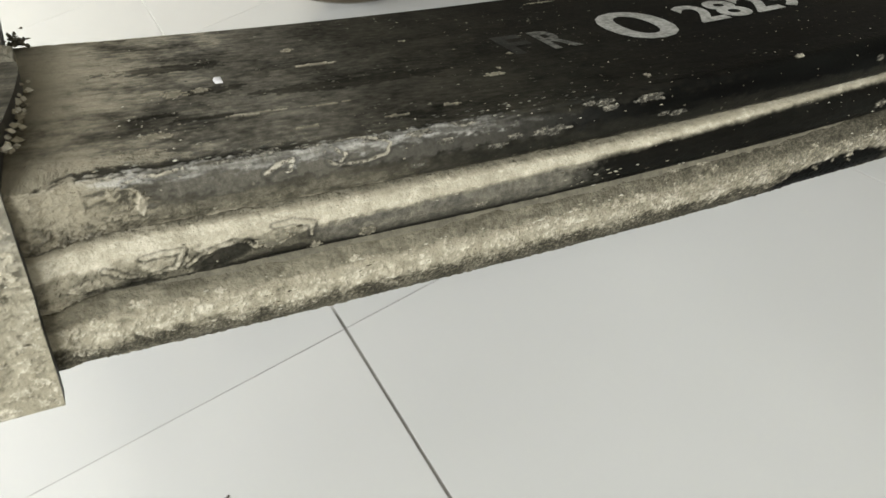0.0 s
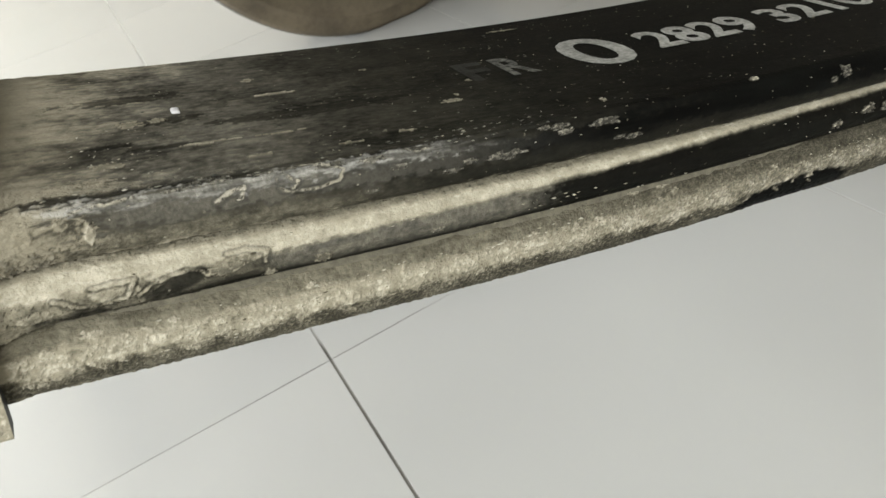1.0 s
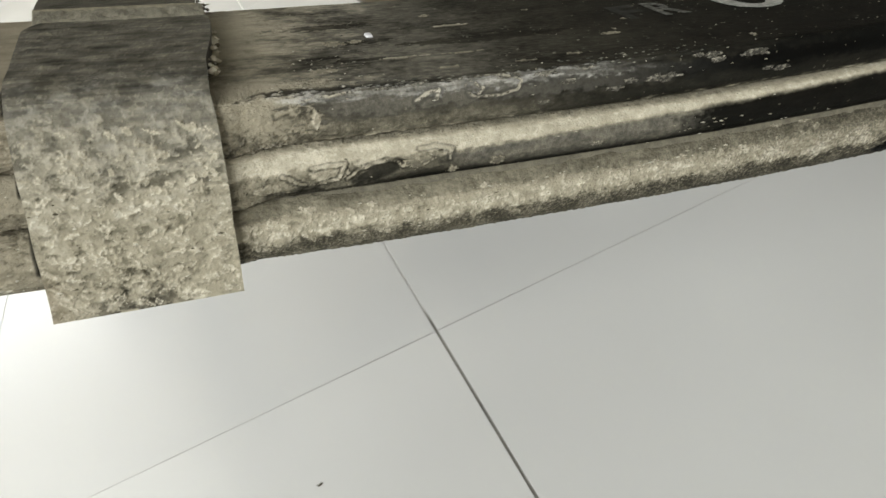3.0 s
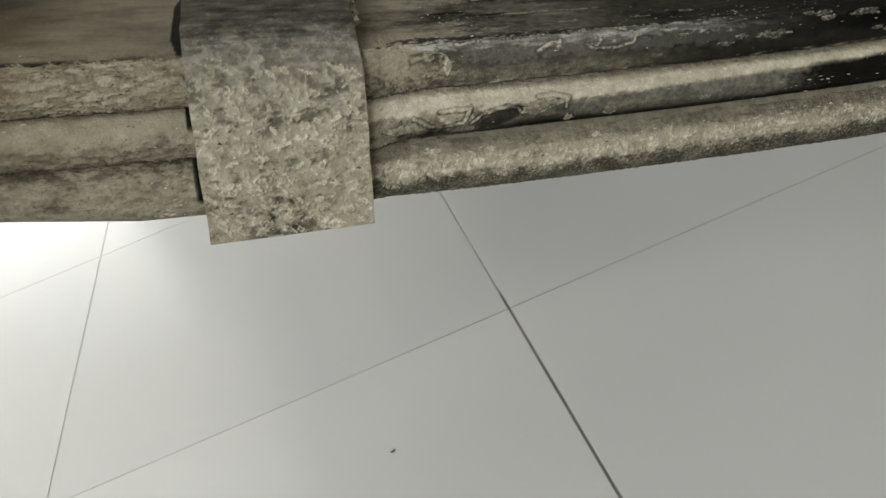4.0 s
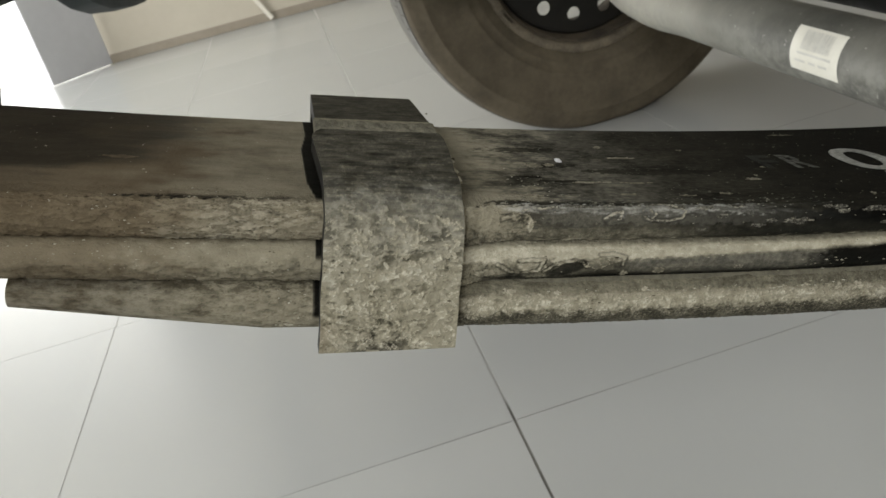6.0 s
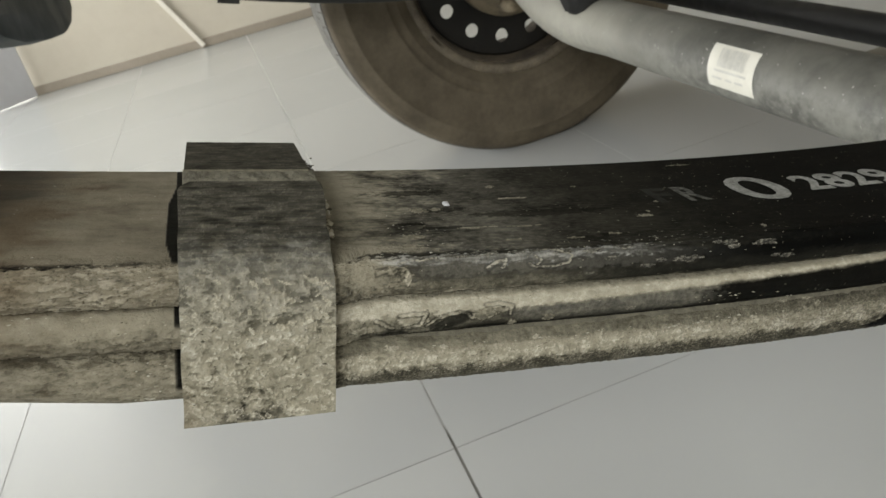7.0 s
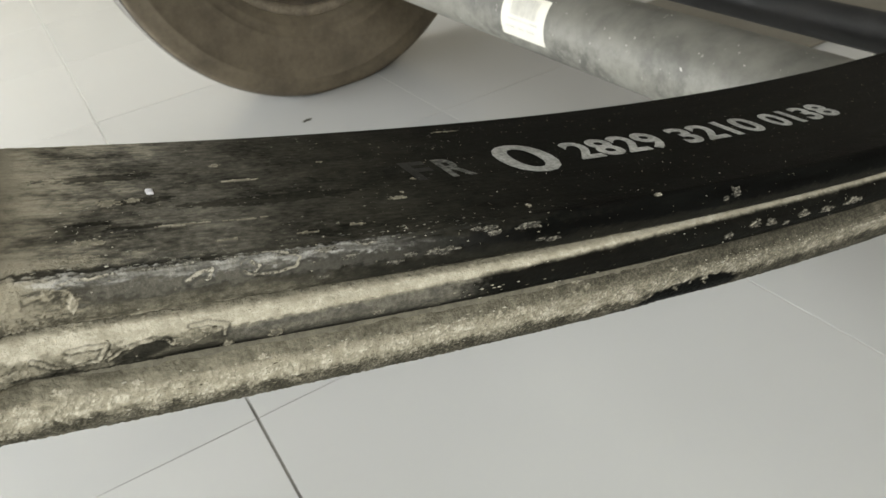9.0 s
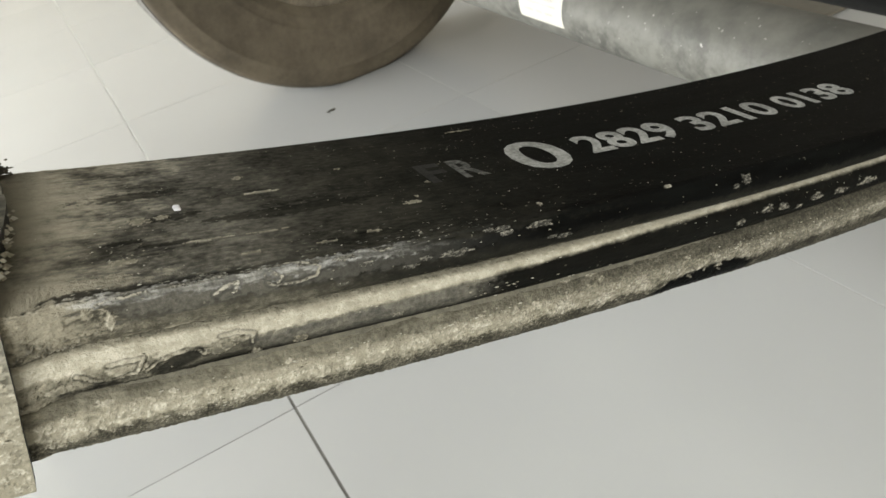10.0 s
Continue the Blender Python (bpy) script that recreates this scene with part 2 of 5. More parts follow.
def wall(name, x0, x1, y0, y1, z0, z1, material, label):
    bm = bmesh.new()
    box(bm, x0, x1, y0, y1, z0, z1, 0.004, 1)
    return tagged(part(name, bm, material, None, smooth=False), label, "wall", kind="structure")


def wall_with_opening(name, along, at, thick, a0, a1, b0, b1, low, high, material, label):
    """A wall along x or y from a0 to a1 with an opening b0 to b1, low to high."""
    bm = bmesh.new()
    for p0, p1, z0, z1 in ((a0, b0, 0, HIGH), (b1, a1, 0, HIGH), (b0, b1, high, HIGH), (b0, b1, 0, low)):
        if p1 - p0 < 0.01 or z1 - z0 < 0.01:
            continue
        if along == "x":
            box(bm, p0, p1, at, at + thick, z0, z1)
        else:
            box(bm, at, at + thick, p0, p1, z0, z1)
    return tagged(part(name, bm, material, None, smooth=False), label, "wall", kind="structure")


wall_with_opening("wall_north", "x", NORTH, 0.2, WEST - 0.2, EAST + 0.2, -3.5, -1.20, 0.0, 2.4, "wall", "plain beige painted wall behind the truck")
# openings in the unseen south and west walls serve the added lamps
wall_with_opening("wall_south", "x", SOUTH - 0.2, 0.2, WEST - 0.2, EAST + 0.2, -2.55, -0.65, 1.6, 3.25, "wall", "plain unseen beige wall with an opening added for a lamp")
wall_with_opening("wall_west", "y", WEST - 0.2, 0.2, SOUTH, NORTH, 0.2, 3.8, 0.2, 2.8, "white", "white unseen wall with an opening added for a lamp")
wall("wall_east", EAST, EAST + 0.2, SOUTH, NORTH, 0, HIGH, "wall", "plain beige painted wall")
bm = bmesh.new()
box(bm, WEST - 0.2, EAST + 0.2, SOUTH - 0.2, NORTH + 0.2, HIGH, HIGH + 0.15)
tagged(part("ceiling", bm, "ceiling", None, smooth=False), "plain white ceiling", "ceiling", kind="structure")

# pale panel beside the doorway, and a slanting pale strip fixed on the wall
bm = bmesh.new()
box(bm, -0.375, 0.0, -0.018, 0.018, 0.006, 2.30, 0.005)
door = part("door_1", bm, "pale", None, smooth=False)
door.matrix_world = pose(-1.185, 3.985, 0.0, 0, 0, 42.8)
tagged(door, "pale grey door leaf standing ajar in the bright doorway", "door", kind="structure")
bm = bmesh.new()
box(bm, -6.0, 0.2, 5.3, 5.34, -0.6, 3.6)
tagged(part("backdrop", bm, "outside", None, smooth=False), "sunlit cream brightness outside the doorway", "backdrop", kind="structure")
# dark line along the wall foot: its shade is put into this strip
bm = bmesh.new()
box(bm, -1.195, EAST - 0.002, NORTH - 0.010, NORTH - 0.001, 0.001, 0.048, 0.002, 1)
tagged(part("baseboard", bm, "foot_shade", None, smooth=False), "low brownish strip along the wall foot, shade there put into its colour", "baseboard", kind="structure")
bm = bmesh.new()
box(bm, -0.014, 0.014, -0.016, 0.0, 0.0, 0.95, 0.004)
strip = part("trim", bm, "cream", None, smooth=False)
strip.matrix_world = pose(-0.243, NORTH - 0.011, 0.012, 0, -26.2, 0)
tagged(strip, "narrow cream strip running aslant up the beige wall", "trim", kind="structure")

# ---------------------------------------------------------------- the leaf spring
SPRING_Y0, SPRING_Y1 = -0.5695, -0.4825     # near and far edge of the leaves
CURVE = (0.1728, 0.21465, -0.29984, 0.52383)


def spring_top(x):
    a, b, c, d = CURVE
    if x < -0.24:  # straight on towards the front eye
        s = 3 * a * 0.0576 - 2 * b * 0.24 + c
        return spring_top(-0.24) + s * (x + 0.24)
    if x > 0.40:   # level over the axle, rising again behind it
        s = 3 * a * 0.16 + 2 * b * 0.40 + c
        k = x - 0.40
        return ((a * 0.4 + b) * 0.4 + c) * 0.4 + d + s * k - s * k * k / 0.26
    return ((a * x + b) * x + c) * x + d


def spring_frame(x):
    """Point on the upper face, direction along, normal (in the xz plane)."""
    d = (spring_top(x + 0.001) - spring_top(x - 0.001)) / 0.002
    k = 1 / math.sqrt(1 + d * d)
    return spring_top(x), (k, d * k), (-d * k, k)


_table, _s = [(-0.7, 0.0)], 0.0
while _table[-1][0] < 0.9:
    x = _table[-1][0]
    _s += math.hypot(0.002, spring_top(x + 0.002) - spring_top(x))
    _table.append((x + 0.002, _s))
_xs, _ss = np.array([p[0] for p in _table]), np.array([p[1] for p in _table])
_origin = float(np.interp(-0.11, _xs, _ss))


def along(x):
    """Metres along the leaf from the clip."""
    return float(np.interp(x, _xs, _ss)) - _origin


def x_at(s):
    return float(np.interp(s + _origin, _ss, _xs))


def on_spring(s, y, n, shift=(0, 0, 0)):
    x = x_at(s)
    z, _, (nx, nz) = spring_frame(x)
    return Vector((x + nx * n + shift[0], y + shift[1], z + nz * n + shift[2]))


def leaf_profile(thick, face=36, rim=25):
    """(y, n, q) round the section from the middle of the underside: n from 0 down, q in metres from the middle of the near edge."""
    r, edge = thick / 2, 0.85
    out = []
    width = SPRING_Y1 - SPRING_Y0
    for k in range(0, 9):      # underside, towards the near edge
        y = SPRING_Y0 + width / 2 - (width / 2 - r * edge) * k / 9
        out.append((y, -thick))
    for k in range(rim):       # rounded near edge, bottom to top
        a = -math.pi / 2 + math.pi * k / (rim - 1)
        e = 2.2                # nearly round
        c, s = math.cos(a), math.sin(a)
        cy = math.copysign(abs(c) ** (2 / e), c)
        cz = math.copysign(abs(s) ** (2 / e), s)
        out.append((SPRING_Y0 + r * edge * (1 - cy), -r + r * cz))
    for k in range(1, face):   # upper face
        y = SPRING_Y0 + r * edge + (width - 2 * r * edge) * k / face
        out.append((y, 0.0))
    for k in range(9):
        a = math.pi / 2 - math.pi * k / 8
        out.append((SPRING_Y1 - r * edge * (1 - math.cos(a)), -r + r * math.sin(a)))
    for k in range(1, 5):
        out.append((SPRING_Y1 - r * edge - (width / 2 - r * edge) * k / 5, -thick))
    q, qs = 0.0, [0.0]
    for (a, b), (c, d) in zip(out, out[1:]):
        q += math.hypot(c - a, d - b)
        qs.append(q)
    mid = qs[9 + rim // 2]
    return [(y, n, v - mid) for (y, n), v in zip(out, qs)]


def lattice(x, y, seed):
    """Smooth gradient noise in two dimensions, about -1 to 1."""
    xi, yi = np.floor(x), np.floor(y)
    fx, fy = x - xi, y - yi
    xi, yi = xi.astype(np.int64), yi.astype(np.int64)

    def corner(dx, dy):
        h = (xi + dx) * 374761393 + (yi + dy) * 668265263 + seed * 1442695041
        h = (h ^ (h >> 13)) * 1274126177
        a = ((h ^ (h >> 16)) & 1023) * (2 * math.pi / 1024)
        return np.cos(a) * (fx - dx) + np.sin(a) * (fy - dy)

    u, v = fx * fx * fx * (fx * (fx * 6 - 15) + 10), fy * fy * fy * (fy * (fy * 6 - 15) + 10)
    a, b = corner(0, 0), corner(0, 1)
    a, b = a + u * (corner(1, 0) - a), b + u * (corner(1, 1) - b)
    return 1.5 * (a + v * (b - a))


def layers(x, y, seed, count=4, gain=0.55):
    total, size = 0.0, 1.0
    for k in range(count):
        total = total + size * lattice(x, y, seed + 17 * k)
        x, y, size = x * 2.03 + 3.1, y * 2.03 + 1.7, size * gain
    return total


def rise(v, lo, hi):
    """Smooth step from 0 at lo to 1 at hi; falls when hi is less than lo."""
    k = np.clip((v - lo) / (hi - lo), 0.0, 1.0)
    return k * k * (3 - 2 * k)


def between(v, a, b, soft):
    return rise(v, a - soft, a + soft) * rise(v, b + soft, b - soft)


class Skin:
    """Dried mud over a leaf, on a net of u (mm along from the clip) and q (mm round from the middle of the near edge)."""

    def __init__(self, u, q, seed):
        self.u, self.q = u, q
        self.streak = layers(u * 0.030, q * 0.30, seed + 1)
        self.wisp = layers(u * 0.085, q * 0.75, seed + 2)
        self.rag = layers(u * 0.40, q * 0.75, seed + 3, 5, 0.6)
        self.cloud = layers(u * 0.13, q * 0.19, seed + 4, 5)
        self.fine = layers(u * 0.9, q * 1.3, seed + 5, 3, 0.6)
        self.soft = layers(u * 0.045, q * 0.055, seed + 8, 3, 0.5)
        flaky = layers(u * 0.28 + 0.5 * self.rag, q * 0.62 + 0.5 * self.cloud, seed + 6, 4, 0.6)
        self.plate = rise(flaky, 0.00, 0.14)
        lumpy = layers(u * 0.75 + 0.2 * self.rag, q * 1.0, seed + 9, 3, 0.6) + 0.35 * self.cloud
        self.crumb = rise(lumpy, 0.50, 0.62)
        self.gap = between(lumpy, 0.41, 0.49, 0.05)       # dark outlines: shade round the crumbs, put into the dust
        self.dark_line = between(flaky, -0.07, -0.01, 0.03) * rise(self.cloud + self.soft, -0.1, 0.3)   # and round some plates
        self.dust, self.tone = np.zeros_like(u), np.full_like(u, 0.4)
        self.grey, self.brown, self.high = np.zeros_like(u), np.zeros_like(u), np.zeros_like(u)
        self.crust = np.ones_like(u)          # grainy where 1, a smooth film where 0

    def flake(self, u, q, a, b, high=0.35, pale=0.85, grey=0.0, lean=0.0, ring=0.5):
        """A ragged flake with a raised, broken rim."""
        near = (np.abs(self.u - u) < 2.2 * a + 2) & (np.abs(self.q - q) < 2.2 * b + 2 + abs(lean) * 2 * a)
        if not near.any():
            return
        x, y = self.u[near] - u, self.q[near] - q
        y = y - lean * x
        r = np.sqrt((x / a) ** 2 + (y / b) ** 2) + 0.50 * min(1.0, 0.2 + a * b / 3) * layers(x / a * 1.1 + u, y / b * 1.1 + q, 91, 3, 0.6) + 0.22 * self.rag[near] + 0.10 * self.fine[near]
        inside = rise(r, 1.03, 0.90)
        rim = inside * rise(r, 0.50, 0.85)
        on = inside * ((1 - ring) + ring * rim)
        if grey:                                # broken up
            on = on * (0.25 + 0.75 * rise(self.fine[near] + 0.5 * self.wisp[near], -0.12, 0.12))
        self.high[near] += high * on
        self.dust[near] = np.maximum(self.dust[near], on * 0.85)
        self.tone[near] = self.tone[near] * (1 - inside) + (pale * (0.75 + 0.25 * rim)) * inside
        self.grey[near] = np.maximum(self.grey[near] * (1 - inside), grey * on)

    def rim(self, path, wide=0.45, high=0.48, pale=0.90, grey=0.0):
        """The curled, broken edge of a scale of mud, along a line of (u, q)."""
        us, qs = [p[0] for p in path], [p[1] for p in path]
        near = (self.u > min(us) - 2) & (self.u < max(us) + 2) & (self.q > min(qs) - 2) & (self.q < max(qs) + 2)
        if not near.any():
            return
        x, y = self.u[near] + 0.35 * self.rag[near], self.q[near] + 0.30 * self.cloud[near]
        far = np.full_like(x, 9.0)
        for (a, b), (c, d) in zip(path, path[1:]):
            f = np.clip(((x - a) * (c - a) + (y - b) * (d - b)) / ((c - a) ** 2 + (d - b) ** 2), 0, 1)
            far = np.minimum(far, np.hypot(x - a - f * (c - a), y - b - f * (d - b)))
        on = rise(far, wide * 1.2, wide * 0.5) * (0.35 + 0.65 * rise(self.fine[near] + self.wisp[near], -0.35, 0.05))
        # dark outline for the shade beside the curl, put into the dust
        halo = between(far, wide * 1.1, wide * 2.4, 0.15)
        self.high[near] += high * on - 0.12 * halo
        self.dust[near] = np.maximum(self.dust[near] * (1 - 0.45 * halo), 0.88 * on)
        self.tone[near] = self.tone[near] * (1 - on) + pale * on
        self.grey[near] = np.maximum(self.grey[near] * (1 - 0.5 * on), grey * on)

    def bare(self, u, q, a, b, depth=0.15, lean=0.0, left=0.05, ragged=1.0):
        """A spot where the mud has come off, with a crisp ragged edge."""
        x, y = self.u - u, self.q - q
        y = y - lean * x
        r = np.sqrt((x / a) ** 2 + (y / b) ** 2) + ragged * (0.22 * self.rag + 0.12 * self.cloud)
        gone = rise(r, 1.05, 0.88)
        self.high -= depth * gone
        self.dust *= 1 - gone * (1 - left)
        self.grey *= 1 - gone


def upper_skin(u, q):
    k = Skin(u, q, 100)
    right = rise(u, 2.0, 8.0)
    # behind the clip: a film of dust running out in streaks
    reach = 50 + 6 * k.streak + 4 * k.wisp + 5 * k.rag + 7 * k.cloud + 10 * k.soft + 10 * rise(q, 40, 85) - 8 * between(q, 14, 24, 6) - 9 * rise(q, 12, 7)
    film = rise(u, reach + 32, reach - 20) * np.clip(0.78 + 0.12 * k.soft + 0.08 * k.cloud, 0, 1)
    # thin dust, with the pale veil over the dark paint put into it
    thin = 0.32 * rise(u, 124, 45) + 0.10 * rise(u, 165, 100) + 0.03 * rise(u, 230, 150)
    thin = thin * np.clip(0.80 + 0.14 * k.streak + 0.08 * k.wisp + 0.22 * k.cloud + 0.22 * k.soft + 0.30 * k.rag, 0.15, 1.2)
    brush = layers(u * 0.16 + 0.2 * k.cloud, q * 0.9, 161, 4, 0.65)
    d = np.maximum(film, thin) * np.clip(1 + (0.34 * brush - 0.06) * rise(u, 28, 46), 0.4, 1.3)
    high = 0.12 * film + (0.09 * k.rag + 0.05 * k.wisp) * rise(u, 95, 45)
    tone = 0.38 + 0.14 * k.soft + 0.06 * k.cloud + 0.06 * k.rag
    # crumbled dust just behind the clip, thicker towards the edge
    heap = rise(u + 7 * k.rag + 7 * k.cloud, 44, 28) * rise(q + 6 * k.cloud, 24, 9)
    d, high, tone = np.maximum(d, 0.88 * heap), high + heap * (0.15 + 0.22 * k.plate + 0.28 * k.crumb), tone + 0.06 * heap + 0.10 * heap * k.plate + 0.12 * heap * k.crumb
    d = d * (1 - heap * (0.30 * k.gap + 0.20 * k.dark_line))
    # shoulder of the near edge: a dark crack, a grey scaly band, smooth dark paint, dust near the groove
    wq = q + 0.9 * k.rag + 0.8 * k.cloud + 0.4 * k.streak
    dark_line = between(wq, 6.6, 8.9, 0.6) * rise(u + 5 * k.rag, 29, 34) * rise(u + 30 * k.streak, 118, 70)
    band = between(wq, 3.4, 6.7, 0.5) * rise(u + 6 * k.cloud, 31, 39) * rise(u + 26 * k.streak, 150, 96)
    scaly = band * rise(layers(u * 0.15 + 0.3 * k.rag, q * 0.95 + 0.2 * k.cloud, 181, 3, 0.5), -0.16, 0.10)
    smooth = between(wq, 0.3, 3.6, 0.7) * rise(u + 6 * k.rag, 38, 50)
    d = d * (1 - 0.78 * dark_line) * (1 - 0.70 * smooth)
    # sheen of the smooth paint and scaly band, put into dust and grey
    d = np.maximum(d, 0.31 * smooth * rise(u, 150, 60))
    d = np.maximum(d, 0.28 * band * rise(u, 150, 70))
    wrinkle = layers(u * 0.85, q * 0.22, 171, 3, 0.6)
    high = high - 0.24 * dark_line + 0.26 * scaly + 0.05 * band * wrinkle
    grey = (0.07 * smooth + 0.20 * band + 0.08 * band * wrinkle + scaly * np.clip(0.32 + 0.3 * k.wisp + 0.3 * k.cloud, 0.08, 0.6)) * rise(u, 160, 90)
    # grey haze over the upper face, put into the colour
    grey = grey + 0.11 * rise(u, 118, 60) * rise(u, 34, 60) * np.clip(0.5 + 0.4 * k.soft + 0.3 * k.cloud + 0.3 * k.rag, 0, 1) * rise(q, 7, 10)
    under = rise(wq, 0.6, -2.4)
    d = d * (1 - under) + under * np.clip((0.48 + 0.14 * k.cloud + (0.04 + 0.2 * rise(u, 55, 36)) * k.rag) * rise(u, 125, 64) + 0.06, 0, 0.85)
    tone = tone - 0.10 * under
    high = high + under * (rise(u, 120, 60) * 0.10 * k.crumb + rise(u, 60, 38) * (0.08 * k.plate + 0.16 * k.crumb))
    d = d * (1 - 0.35 * under * k.gap * rise(u, 70, 40))
    tone = tone + 0.22 * under * k.crumb
    lip = between(q + 0.5 * k.rag, -5.6, -4.3, 0.5) * np.clip(0.25 + 1.3 * k.cloud + 0.5 * k.streak, 0, 1) * rise(u, 26, 40)
    d, high, tone = np.maximum(d, 0.9 * lip), high + 0.16 * lip, tone + 0.45 * lip
    # in front of the clip
    edge = -53 - 42 * rise(q, 36, 22) + 6 * k.streak + 3 * k.cloud + 18 * k.soft
    ldust = 0.26 + 0.62 * rise(u, edge - 24, edge + 24)
    ldust = ldust * np.clip(0.90 + 0.06 * k.cloud + 0.06 * k.streak + 0.2 * k.soft, 0, 1.0)
    ltone = 0.34 + 0.04 * k.streak + 0.04 * k.cloud + 0.16 * k.soft
    rough_edge = rise(wq, 7.6, 6.0)
    lines = between(wq, 6.8, 8.8, 0.7) * between(u + 9 * k.rag + 6 * k.cloud, -56, -25, 5)
    ldust = ldust * (1 - rough_edge) + rough_edge * np.clip(0.72 + 0.22 * k.plate + 0.2 * k.cloud, 0.3, 1.0)
    ltone = ltone + rough_edge * (0.10 + 0.22 * k.plate + 0.14 * k.rag) * rise(u, -80, -40)
    ldust = ldust * (1 - 0.95 * lines * np.clip(0.75 + 0.8 * k.rag, 0, 1))
    ldust = ldust * (1 - rough_edge * (0.42 * k.dark_line + 0.25 * k.gap) * rise(u, -100, -45))
    lhigh = 0.03 * k.cloud + rough_edge * (0.34 * k.plate + 0.24 * k.crumb) - 0.25 * lines
    k.dust, k.tone = ldust * (1 - right) + d * right, ltone * (1 - right) + tone * right
    k.high, k.grey = lhigh * (1 - right) + high * right, grey * right
    k.brown = (1 - right) * 0.32 + (1 - right) * 0.50 * rise(u + 6 * k.cloud + 14 * k.soft, -28, -66)
    k.brown = k.brown + right * 0.16 * film
    wide = 1.3 + 2.1 * between(q, 14, 60, 11)       # bare where the clip kept the dust off
    k.dust *= 1 - 0.97 * rise(u + 0.12 * k.cloud, -12.3 - wide, -11.8 - wide) * rise(u, 4, 0) * rise(q, 6.0, 9.5)
    k.crust = 0.45 + 0.55 * rise(q + 3 * k.cloud, 17, 9)
    k.bare(-24.5, 3.0, 3.6, 0.8, 0.10, -0.25, 0.7, 1.8)
    k.bare(58, 59, 15, 2.6, 0.03, 0.0, 0.50, 2.0)
    k.bare(52, 30.5, 5, 1.5, 0.12, 0.0, 0.25, 1.6)
    k.bare(61, 26.5, 8, 1.2, 0.05, 0.0, 0.4, 1.6)
    k.bare(64, 42, 10, 2.2, 0.05, 0.0, 0.45, 2.0)
    k.bare(96, 36, 26, 3.0, 0.0, 0.0, 0.5)
    for f in ((91, 50.3, 5.6, 0.9, 0.3, 0.85), (88, 63, 1.5, 1.3, 0.3, 0.75), (71, 25.2, 5.2, 0.75, 0.3, 0.8), (84, 25.0, 5.0, 0.5, 0.2, 0.55),
              (57, 41.5, 3.4, 1.7, 0.3, 0.5), (62.5, 42.5, 2.0, 1.2, 0.3, 0.7), (128, 28, 2.6, 1.0, 0.25, 0.75), (173, 78.3, 4.4, 0.7, 0.2, 0.55), (131, 31.5, 0.7, 0.8, 0.3, 0.8),
              (160.5, 12.3, 0.9, 1.0, 0.35, 0.9), (203.5, 6.5, 1.5, 0.8, 0.4, 1.0), (50, 20, 3.0, 1.6, 0.25, 0.5), (46, 13, 3.5, 1.6, 0.3, 0.6), (110, 15, 2.2, 0.8, 0.2, 0.5),
              (97, 13.5, 2.8, 0.7, 0.2, 0.45), (-66, 38, 4.5, 1.1, 0.15, 0.35), (118, 60, 1.2, 0.7, 0.2, 0.5), (139, 40, 0.8, 0.7, 0.2, 0.6), (78, 14.5, 2.6, 0.8, 0.25, 0.5)):
        k.flake(*f, ring=0.35)
    for f in ((65.8, 6.9, 4.0, 0.95), (75.5, 6.2, 2.6, 0.5), (49, 5.4, 4.0, 0.5), (58, 5.8, 4.0, 0.5), (89, 5.4, 3.4, 0.7),
              (115, -0.3, 2.4, 0.55), (119.5, 1.0, 2.2, 0.6), (128.5, 0.8, 4.2, 0.9), (143, 4.8, 2.6, 0.7), (144, 3.3, 2.2, 0.6), (155.5, 3.7, 3.6, 0.8), (163, -1.0, 2.4, 0.6),
              (159, -0.6, 2.0, 0.5), (103, 2.6, 2.4, 0.6), (98, 5.0, 3.4, 0.6), (97, -1.5, 1.8, 0.5), (235.5, 2.9, 2.0, 1.6), (230.5, 1.3, 1.2, 0.8), (108, 5.6, 3.6, 0.6), (139, 5.0, 1.8, 0.5)):
        k.flake(*f, high=0.30, pale=0.56, grey=0.34, ring=0.55)
    k.rim(((66.6, 2.2), (69, 3.7), (71.8, 4.1), (71.0, 2.4)), 0.5, 0.35, 0.8, 0.25)
    k.rim(((78, 4.2), (80, 5.9), (84, 6.5), (88, 5.7), (91.6, 4.0), (90, 2.2), (85, 1.5), (80.5, 1.6), (78.4, 2.6)), 0.34, 0.26, 0.50, 0.20)
    k.rim(((79.6, 4.6), (82, 3.6), (81, 2.4)), 0.4, 0.28, 0.7, 0.2)
    k.rim(((42.2, 4.3), (45, 5.3), (48, 4.7), (51, 5.4)), 0.35, 0.3, 0.75, 0.1)
    k.rim(((36, 2.0), (40, 3.0), (43.2, 2.2)), 0.4, 0.3, 0.75)
    k.flake(39, 1.0, 6.0, 2.6, 0.30, 0.45, 0.0, 0.0, 0.7)
    k.flake(44.4, 0.6, 0.8, 1.8, 0.45, 0.9, 0.0, 0.0, 0.1)
    return k


